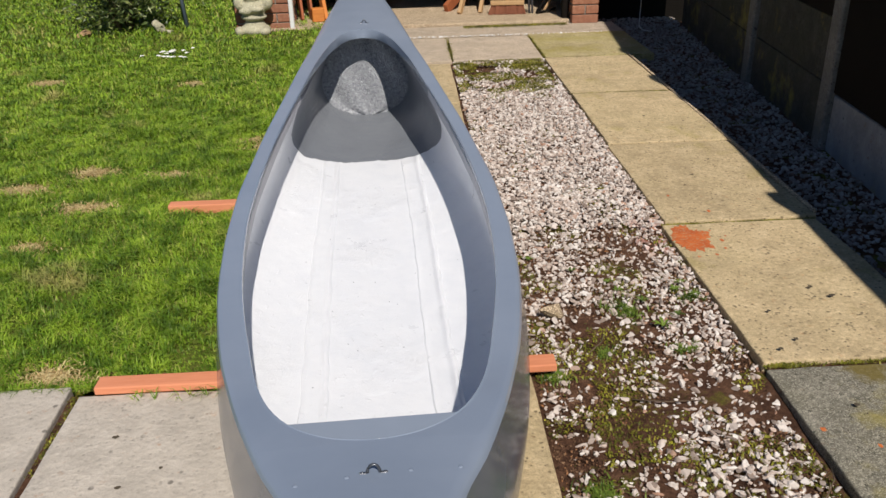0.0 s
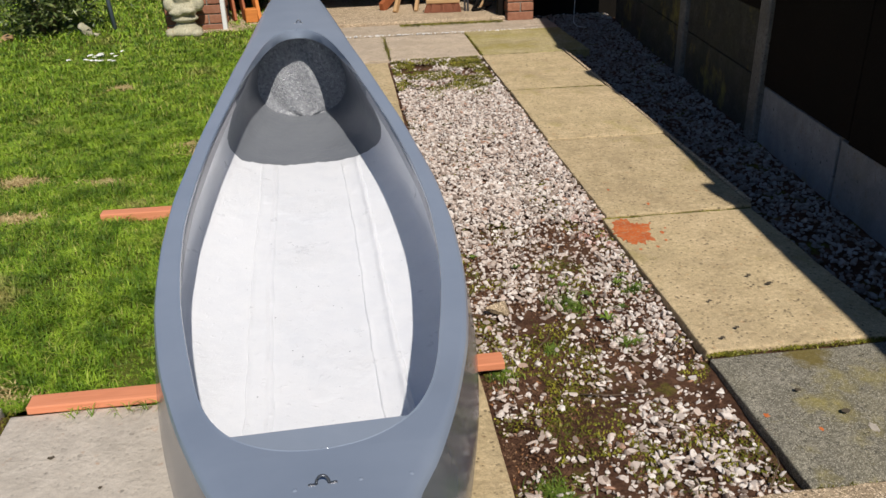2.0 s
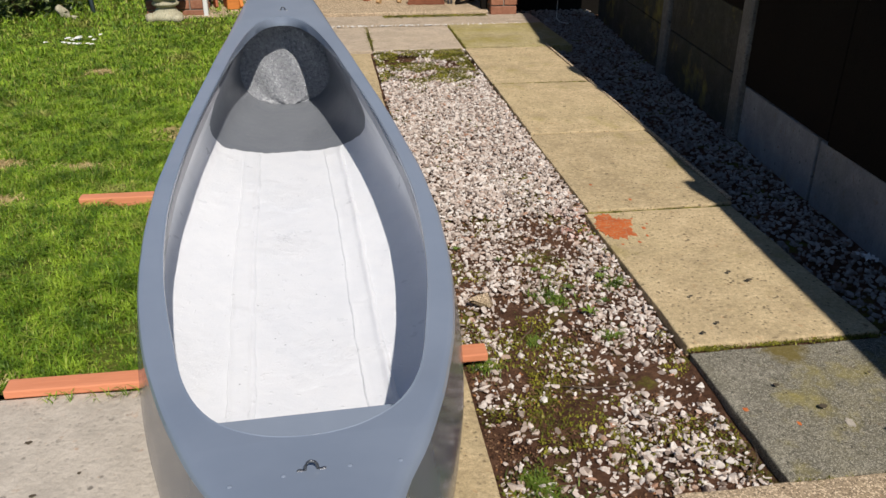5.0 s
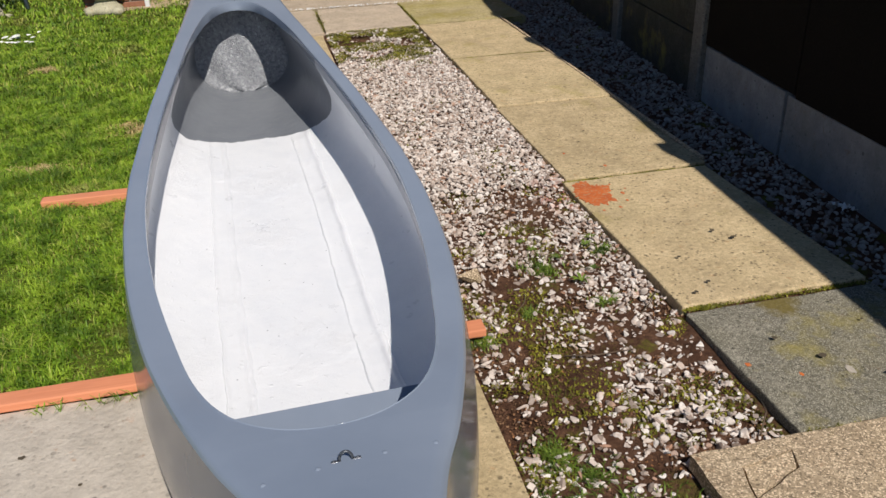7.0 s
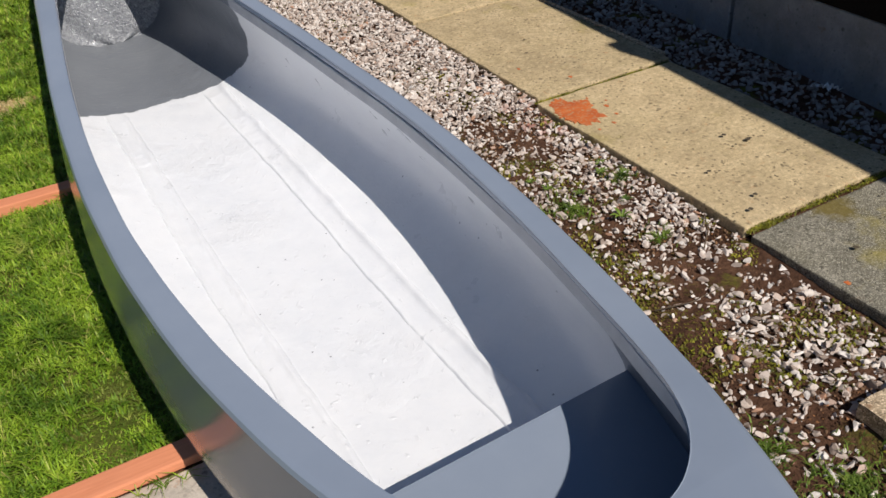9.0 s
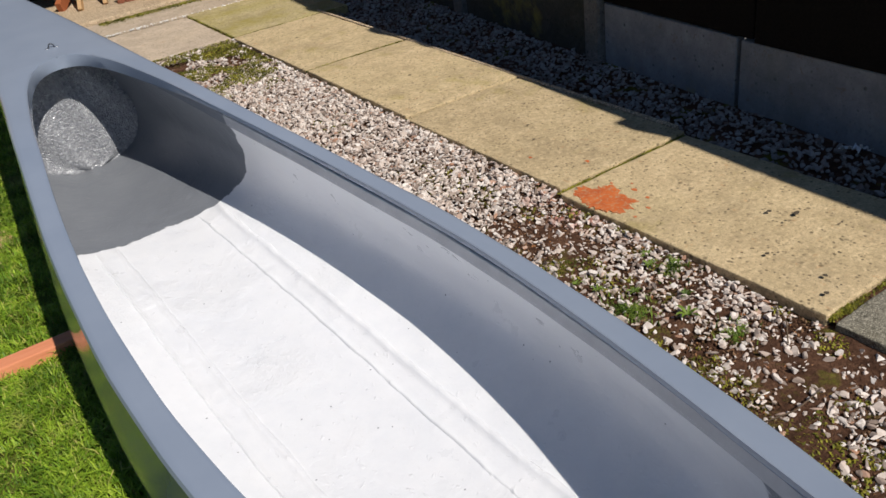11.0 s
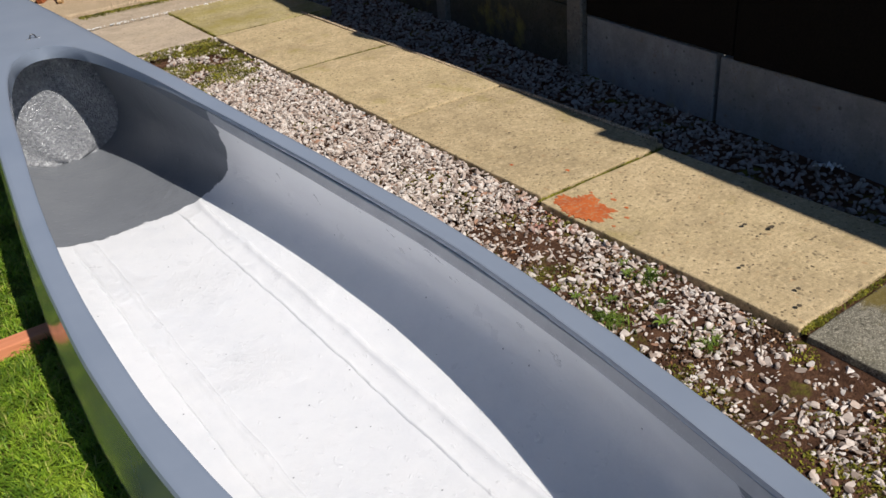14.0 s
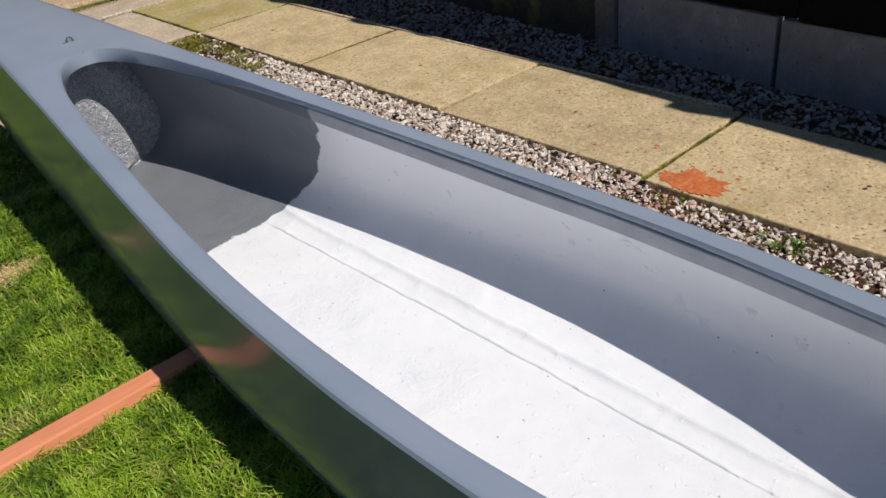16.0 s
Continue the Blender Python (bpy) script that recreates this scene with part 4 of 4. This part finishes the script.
blades("gravel_grass", p, rng.uniform(0.008, 0.022, len(p)), rng.uniform(0.0022, 0.004, len(p)), rng.uniform(0.4, 1.7, len(p)), M_WEED, "low green tufts growing through the gravel")


def weed(m, leaves, size, seed):
    q = random.Random(seed)
    w = thing("weed", m, "small green weed growing in the gravel", "weed", "weeds in the gravel")
    for k in range(leaves):
        a, ln, wd = k / leaves * 6.28 + q.uniform(-0.3, 0.3), size * q.uniform(0.7, 1.2), size * q.uniform(0.11, 0.17)
        rows = [[(wd * e * math.sin(math.pi * min(1, t * 0.95 + 0.05)), ln * t, size * (0.5 * math.sin(t * 2.2)) - abs(e) * -0.002 + 0.002) for e in (-1, -0.5, 0, 0.5, 1)] for t in np.linspace(0, 1, 6)]
        part("leaf", grid_mesh("leaf", rows, M_WEED), w, "", pose(0, 0, 0, 0, 0, math.degrees(a)))
    return w


for k, (x, y, n_, size) in enumerate(((0.90, 0.46, 9, 0.022), (0.93, 0.50, 9, 0.020), (0.72, 0.47, 9, 0.02), (0.78, 0.40, 9, 0.02), (0.86, 0.30, 8, 0.022), (0.80, 0.24, 6, 0.034), (0.60, 0.62, 9, 0.018), (0.47, 0.72, 9, 0.018), (0.95, 0.42, 9, 0.02), (0.70, 0.53, 9, 0.018))):
    weed(pose(x, y, -0.021), n_, size, k)


# ---------------------------------------------------------------- stains and litter on the paving
def blot(name, cx, cy, z, rx, ry, mat, seed, label, category, thick=0.0015, wob=0.35):
    ring = []
    count = 150 if rx > 0.03 else 30
    for k in range(count):
        a = k / count * 2 * math.pi
        r = 1 + wob * noise.noise((math.cos(a) * 1.7, math.sin(a) * 1.7, seed)) + 0.6 * wob * noise.noise((math.cos(a) * 5, math.sin(a) * 5, seed + 3)) + 0.45 * wob * noise.noise((math.cos(a) * 14, math.sin(a) * 14, seed + 5))
        ring.append((cx + rx * r * math.cos(a), cy + ry * r * math.sin(a)))
    bm = bmesh.new()
    f = bm.faces.new([bm.verts.new((x, y, z + thick)) for x, y in ring])
    e = bmesh.ops.extrude_face_region(bm, geom=[f])
    bmesh.ops.translate(bm, vec=(0, 0, -thick - 0.003), verts=[v for v in e["geom"] if isinstance(v, bmesh.types.BMVert)])
    return thing(name, None, label, category, data=bm_mesh(name, bm, mat))


M_RED = material("spilt_red_paint", (0.50, 0.11, 0.035), 0.8)
nr = Nodes(M_RED).world_coord()
nr.color(nr.mix(nr.grey(nr.noise(75, 6, 0.75), 0.50, 0.62, 0, 0.75), nr.ramp(nr.noise(18, 5), [(0.3, (0.44, 0.085, 0.02)), (0.7, (0.66, 0.17, 0.035))]), (0.44, 0.32, 0.18)))
nr.bump(nr.noise(150, 4), 0.4, 0.003)
M_SPECK = material("dark_speck", (0.085, 0.066, 0.042), 0.9)
blot("paint_stain", 1.066, 0.800, 0.0, 0.062, 0.098, M_RED, 2, "patch of spilt red paint on a paving flag", "paint stain", 0.0012, 0.4)
bm = bmesh.new()
for x, y in [(1.305, 0.395), (1.345, 0.335), (1.29, 0.33), (1.12, 0.26), (1.07, 0.055), (1.24, 0.48), (1.38, 0.22), (1.15, -0.20), (1.22, -0.30), (1.33, -0.40), (1.42, -0.18), (1.27, 1.42), (1.2, 1.3), (1.4, 1.6), (1.3, 2.3), (1.25, 3.4), (-0.66, -0.18), (-0.95, -0.22), (-0.52, -0.30), (-0.60, -0.36), (0.26, -0.12), (0.30, -0.30), (0.22, -0.22), (1.13, 0.10)] + [(rng.uniform(1.03, 1.55), rng.uniform(-0.5, 2.7)) for _ in range(90)]:
    s = rng.uniform(0.004, 0.012) if len(bm.verts) < 24 * 8 else rng.uniform(0.0015, 0.0045)
    a0 = rng.uniform(0, 6.28)
    zz = 0.0095 if y > 0 else 0.003
    if x < 0.9:
        zz = 0.002
    ring = [bm.verts.new((x + s * math.cos(a0 + a) * rng.uniform(0.6, 1.2), y + s * 0.8 * math.sin(a0 + a) * rng.uniform(0.6, 1.2), zz + rng.uniform(0, 0.001))) for a in np.linspace(0, 6.28, 8, False)]
    bm.faces.new(ring)
tagged(new("leaf_flecks", bm_mesh("leaf_flecks", bm, M_SPECK)), "dark leaf flecks on the paving", kind="stuff")

for x, y, rr in ((1.032, -0.276, 0.006), (1.133, -0.345, 0.005), (1.205, 1.03, 0.006), (1.10, 1.20, 0.005), (1.165, 0.775, 0.007), (1.155, 0.71, 0.005), (1.15, 0.86, 0.004), (1.11, 0.665, 0.006), (1.045, 0.655, 0.004), (1.19, 0.81, 0.003)):
    blot("paint_spot", x, y, 0.004 if y > 0.94 else 0.0 if y > 0 else -0.006, rr, rr * 1.3, M_RED, x * 7, "small red paint spot on a paving flag", "paint spot", 0.0012, 0.5)
blot("mortar_smear", 1.255, -0.359, -0.006, 0.011, 0.016, M_SLAB_PALE, 3.3, "pale mortar smear on a grey paving flag", "mortar smear", 0.0018, 0.4)

p = np.array([(x, 4.625 + 0.012 * rng.normal(), 0.006) for x in np.concatenate([rng.uniform(-0.6, 0.9, 260), rng.uniform(0.9, 1.6, 50)])])
scatter("mortar_crumbs", COARSE, p, rng.uniform(0.003, 0.010, len(p)), rng.uniform((0, 0, 0), (6, 6, 6), (len(p), 3)), M_WHITE, "pale mortar crumbs along the joint before the garage")
p = np.array([(x, 5.030 - 0.045 * abs(rng.normal()), 0.006) for x in rng.uniform(0.55, 1.4, 2600) if noise.noise((x * 7, 0.5, 3)) > -0.25])
blades("threshold_moss", p, rng.uniform(0.004, 0.012, len(p)), rng.uniform(0.003, 0.007, len(p)), rng.uniform(0.3, 1.6, len(p)), M_MOSS, "olive moss along the garage threshold")


# ---------------------------------------------------------------- things by the garage
FLOOR = 0.032


def leaning(name, foot, head, w, t, mat, label, category, group=""):
    """A straight board from its foot to where its head leans."""
    a, b = Vector(foot), Vector(head)
    d = b - a
    m = Matrix.Translation((a + b) / 2) @ d.to_track_quat("Z", "X").to_matrix().to_4x4()
    return thing(name, m, label, category, group, data=bm_mesh(name, boxed((w, t, d.length), None, 0.003), mat))


leaning("board", (-0.80, 5.42, FLOOR), (-0.90, 5.75, 1.0), 0.10, 0.022, M_REDWOOD, "red-brown board leaning inside the garage", "board", "leaning boards")
leaning("board", (-0.72, 5.45, FLOOR), (-0.84, 5.78, 1.0), 0.09, 0.022, M_REDWOOD, "red-brown board leaning inside the garage", "board", "leaning boards")
leaning("board", (-0.60, 5.40, FLOOR), (-0.76, 5.78, 1.05), 0.085, 0.03, M_ORANGE, "orange-brown board leaning inside the garage", "board", "leaning boards")
leaning("board", (-0.86, 5.50, FLOOR), (-0.93, 5.80, 0.9), 0.06, 0.02, M_DARKWOOD, "dark board leaning inside the garage", "board", "leaning boards")
thing("wood_block", pose(-0.66, 5.36, FLOOR + 0.055, 0, 0, 12), "orange-brown wood block on the garage floor", "wood block", data=bm_mesh("wood_block", boxed((0.10, 0.09, 0.11), None, 0.006), M_ORANGE))
leaning("panel_sheet", (-0.32, 5.44, FLOOR), (-0.52, 5.80, 0.9), 0.16, 0.016, M_WHITE, "white sheet leaning inside the garage", "panel")
leaning("panel_sheet", (-0.50, 5.62, FLOOR), (-0.56, 5.90, 0.8), 0.12, 0.016, M_WHITE, "white sheet leaning inside the garage", "panel")
door_post = tagged(new("door_frame", bm_mesh("door_frame", boxed((0.035, 0.06, 2.1), pose(-0.845, 5.10, 1.05), 0.004), M_WHITE)), "white painted door frame", kind="structure")
tagged(new("door_frame", bm_mesh("door_frame", boxed((0.05, 0.07, 2.1), pose(1.405, 5.14, 1.05), 0.004), M_DARKWOOD)), "dark door frame", kind="structure")


def pot(m):
    rows = []
    for r, z in ((0.0, 0.004), (0.035, 0.0), (0.05, 0.085), (0.058, 0.086), (0.058, 0.11), (0.048, 0.11), (0.034, 0.02), (0.0, 0.018)):
        rows.append([(r * math.cos(a), r * math.sin(a), z) for a in np.linspace(0, 2 * math.pi, 20, False)])
    return thing("plant_pot", m, "empty terracotta plant pot on the garage floor", "plant pot", data=grid_mesh("plant_pot", rows, M_BRICK, True, True))


pot(pose(-0.44, 5.42, FLOOR))
for x, y, hx, hy, w in ((0.55, 5.48, 0.80, 6.0, 0.055), (0.73, 5.50, 0.92, 6.0, 0.04)):
    leaning("batten", (x, y, FLOOR), (hx, hy, 0.75), w, 0.03, M_PINE, "sawn pine batten leaning inside the garage", "batten", "leaning battens")
leaning("offcut", (0.44, 5.62, FLOOR + 0.02), (0.66, 5.95, 0.22), 0.09, 0.04, M_REDWOOD, "dark wood offcut on the garage floor", "wood offcut")


def broom(m):
    b = thing("broom", m, "yard broom with a wooden head and red-brown bristles", "broom")
    part("head", boxed((0.29, 0.065, 0.035), pose(0, 0, 0.095), 0.008, 2), b, "pale wooden head", None, M_PINE)
    part("handle", tube([(0, 0.01, 0.10), (0.03, 0.35, 0.75), (0.06, 0.70, 1.35)], 0.013, 10), b, "", None, M_PINE, True)
    vs, fs = [], []
    for k in range(420):
        x, y = random.uniform(-0.135, 0.135), random.uniform(-0.024, 0.024)
        dx, dy = x * 0.16 + random.uniform(-0.006, 0.006), y * 0.6 + random.uniform(-0.006, 0.006)
        i = len(vs)
        w = 0.0035
        vs += [(x - w, y, 0.08), (x + w, y, 0.08), (x + w + dx, y + dy, random.uniform(0.0, 0.006)), (x - w + dx, y + dy, random.uniform(0.0, 0.006))]
        fs.append((i, i + 1, i + 2, i + 3))
    part("bristles", mesh("bristles", vs, fs, M_BRISTLE), b, "red-brown bristles")
    return b


M_BRISTLE = material("bristle", (0.22, 0.075, 0.035), 0.8)
M_YELLOW = material("yellow_plastic", (0.7, 0.5, 0.04), 0.4)
M_RUST = material("dark_steel", (0.09, 0.085, 0.085), 0.5, 0.7)
broom(pose(0.955, 5.40, FLOOR, 0, 0, -4))


def shears(m):
    s = thing("garden_shears", m, "long-handled shears with yellow grips leaning in the garage", "shears")
    for k in (-1, 1):
        part("blade", tube([(k * 0.012, 0, 0.0), (k * 0.015, 0.03, 0.12), (k * 0.008, 0.07, 0.24)], 0.010, 6), s, "", None, M_RUST)
        part("handle", tube([(k * 0.008, 0.07, 0.24), (k * 0.05, 0.20, 0.62)], 0.012, 8), s, "", None, M_RUST)
        part("grip", tube([(k * 0.014, 0.035, 0.13), (k * 0.012, 0.05, 0.17)], 0.015, 8), s, "yellow grip", None, M_YELLOW)
    return s


shears(pose(1.16, 5.40, FLOOR))
for k, (a, b, c) in enumerate((((1.06, 5.46, FLOOR), (1.10, 5.65, 0.3), (1.14, 5.85, 0.8)), ((1.22, 5.42, FLOOR + 0.01), (1.29, 5.50, 0.12), (1.40, 5.62, 0.34)), ((1.27, 5.40, FLOOR + 0.01), (1.34, 5.47, 0.14), (1.42, 5.60, 0.4)), ((1.20, 5.36, FLOOR + 0.01), (1.30, 5.38, FLOOR + 0.02), (1.38, 5.44, FLOOR + 0.03)))):
    thing("branch", None, "dry curved branch in the garage corner", "branch", "branches in the garage", data=bm_mesh("branch", tube([a, b, c], 0.014, 8, 0.6), M_DARKWOOD if k % 2 else M_PINE, True))


# ---------------------------------------------------------------- garden ornament, bush and stake
def statue(m):
    """A seated cream stone figure, one joined form."""
    bm = bmesh.new()

    def ball(x, y, z, a, b, c):
        r = bmesh.ops.create_uvsphere(bm, u_segments=20, v_segments=12, radius=1.0)
        bmesh.ops.transform(bm, matrix=Matrix.Translation((x, y, z)) @ Matrix.Diagonal((a, b, c, 1)), verts=r["verts"])

    ball(0, 0.0, 0.035, 0.125, 0.10, 0.055)
    ball(-0.115, -0.05, 0.032, 0.04, 0.05, 0.04)
    ball(0.085, -0.07, 0.03, 0.05, 0.05, 0.035)
    ball(0, 0, 0.085, 0.085, 0.07, 0.03)
    ball(0, 0, 0.135, 0.105, 0.095, 0.028)
    ball(0, 0, 0.20, 0.10, 0.085, 0.08)
    ball(-0.04, -0.075, 0.19, 0.065, 0.032, 0.028)
    ball(0.035, -0.085, 0.205, 0.065, 0.03, 0.026)
    ball(-0.105, 0.0, 0.245, 0.045, 0.045, 0.06)
    ball(0.11, 0.0, 0.245, 0.05, 0.045, 0.06)
    ball(0, -0.01, 0.31, 0.075, 0.07, 0.075)
    ball(0, 0.0, 0.38, 0.085, 0.085, 0.03)
    ball(0, 0.0, 0.42, 0.05, 0.05, 0.07)
    me = bm_mesh("statue", bm, M_CREAM, True)
    ob = thing("statue", m, "cream weathered stone garden statue on the grass", "statue", data=me)
    fuse = ob.modifiers.new("fuse", "REMESH")
    fuse.mode, fuse.voxel_size, fuse.use_smooth_shade = "VOXEL", 0.009, True
    return ob


M_CREAM = concrete("cream_stone", (0.72, 0.68, 0.50), (0.58, 0.54, 0.38), (0.60, 0.58, 0.38))
statue(pose(-1.13, 4.985, 0.012, 0, 0, 0))


def leaf_material():
    m = material("bush_leaves", (0.05, 0.08, 0.02), 0.45)
    n = Nodes(m)
    n.color(n.ramp(n.geo.outputs["Random Per Island"], [(0, (0.035, 0.06, 0.015)), (0.6, (0.09, 0.13, 0.035)), (1, (0.24, 0.27, 0.09))]))
    return m


M_LEAF = leaf_material()
M_BARK = wood("bark", (0.16, 0.11, 0.07), (0.08, 0.055, 0.035), 0.9)


def bush(m):
    q = random.Random(8)
    b = thing("bush", m, "dark green broadleaf shrub at the edge of the lawn", "bush")
    tips = []
    for k in range(11):
        a, r = q.uniform(0, 6.28), q.uniform(0.15, 0.42)
        top = (r * math.cos(a) * 1.2, r * math.sin(a), q.uniform(0.35, 0.85))
        mid = (top[0] * 0.45, top[1] * 0.45, top[2] * 0.5)
        part("stem", tube([(0.04 * math.cos(a), 0.04 * math.sin(a), -0.02), mid, top], 0.011, 6, 0.4), b, "", None, M_BARK, True)
        tips += [mid, top]
    vs, fs = [], []
    for k in range(2600):
        t = q.choice(tips)
        c = Vector((t[0] * q.uniform(0.75, 1.25) + q.gauss(0, 0.11), t[1] * q.uniform(0.75, 1.25) + q.gauss(0, 0.11), max(0.02, t[2] * q.uniform(0.35, 1.1) + q.gauss(0, 0.08))))
        r = Euler((q.uniform(-0.9, 0.9), q.uniform(-0.9, 0.9), q.uniform(0, 6.28))).to_matrix()
        ln, w = q.uniform(0.04, 0.075), q.uniform(0.016, 0.028)
        i = len(vs)
        for p_ in ((0, 0, 0), (w / 2, ln * 0.4, 0.004), (0, ln * 0.5, -0.004), (-w / 2, ln * 0.4, 0.004), (0, ln, 0.0)):
            vs.append(c + r @ Vector(p_))
        fs += [(i, i + 1, i + 2), (i, i + 2, i + 3), (i + 1, i + 4, i + 2), (i + 2, i + 4, i + 3)]
    part("crown", mesh("crown", vs, fs, M_LEAF), b, "dark glossy leaves")
    return b


bush(pose(-2.26, 5.27, 0.02))
M_PIPE = material("blue_grey_plastic", (0.10, 0.13, 0.17), 0.4)
thing("stake", None, "blue-grey plastic garden stake in the lawn", "stake", data=bm_mesh("stake", tube([(-1.75, 5.32, -0.03), (-1.80, 5.36, 0.5), (-1.86, 5.40, 1.3)], 0.017, 10), M_PIPE, True))


def lone_stone(name, m, size, mat, label, category, seed):
    v, f = rock_shape(np.random.default_rng(seed), 3)
    return thing(name, m, label, category, data=raw_mesh(name, v * size, f, mat, True))


lone_stone("stone", pose(-1.93, 5.16, 0.06, 20, 40, 0), 0.065, M_CREAM, "pale stone beside the shrub", "stone", 3)
lone_stone("stone", pose(-1.85, 5.12, 0.03, 0, 10, 50), 0.04, M_CREAM, "small pale stone beside the shrub", "stone", 4)
lone_stone("clod", pose(-2.52, 5.10, 0.04, 0, 10, 50), 0.07, M_PINE, "tan clod of dry earth under the shrub", "clod", 6)
lone_stone("brick_chip", pose(0.487, 0.335, -0.010, 8, 4, 30), 0.042, M_SLAB_ROUGH, "flat tan chip of brick on the gravel", "brick chip", 9)
M_PETAL = material("white_petals", (0.85, 0.85, 0.80), 0.6)
vs, fs = [], []
for k in range(20):
    x, y = -1.63 + random.gauss(0, 0.09), 4.17 + random.gauss(0, 0.10)
    z, i = 0.048 + random.uniform(-0.01, 0.012), len(vs)
    n_ = 10
    vs.append((x, y, z + 0.006))
    for j in range(n_):
        r_ = 0.017 * random.uniform(0.8, 1.2)
        vs.append((x + r_ * math.cos(j / n_ * 6.283), y + r_ * math.sin(j / n_ * 6.283), z + random.uniform(-0.003, 0.003)))
    fs += [(i, i + 1 + j, i + 1 + (j + 1) % n_) for j in range(n_)]
tagged(new("daisies", mesh("daisies", vs, fs, M_PETAL)), "white daisies in the lawn", kind="stuff")
thing("cord", None, "thin pale cord hanging by the fence", "cord", data=bm_mesh("cord", tube([(2.02, 5.02, 0.75), (2.00, 4.98, 0.3), (1.985, 4.95, -0.02), (1.97, 4.80, -0.026), (2.02, 4.70, -0.024)], 0.003, 6), M_WHITE, True))
for k, (x, y, a) in enumerate(((1.868, 0.475, 20), (1.85, 0.50, 130), (1.885, 0.455, 75))):
    rows = [[(0.018 * u + 0.004 * math.sin(9 * v + k), 0.012 * v, 0.006 * math.sin(5 * u + 3 * v + k) + 0.004) for u in np.linspace(-1, 1, 7)] for v in np.linspace(-1, 1, 6)]
    thing("paper_scrap", pose(x - 0.02, y, -0.016, 20, 0, a), "crumpled white paper scrap on the gravel", "paper scrap", "paper scraps", data=grid_mesh("paper_scrap", rows, M_WHITE))
for k, pts in enumerate((((0.62, -0.10, -0.022), (0.70, -0.13, -0.012), (0.80, -0.12, -0.020)), ((0.88, 0.02, -0.020), (0.93, 0.06, -0.01), (0.985, 0.13, -0.015)), ((0.55, 0.12, -0.024), (0.60, 0.17, -0.016), (0.63, 0.25, -0.022)), ((0.93, -0.50, -0.02), (0.98, -0.44, -0.012), (1.0, -0.38, -0.02)))):
    thing("twig", None, "dry twig lying on the gravel", "twig", "twigs on the gravel", data=bm_mesh("twig", tube(pts, 0.0022, 6, 0.5), M_BARK, True))
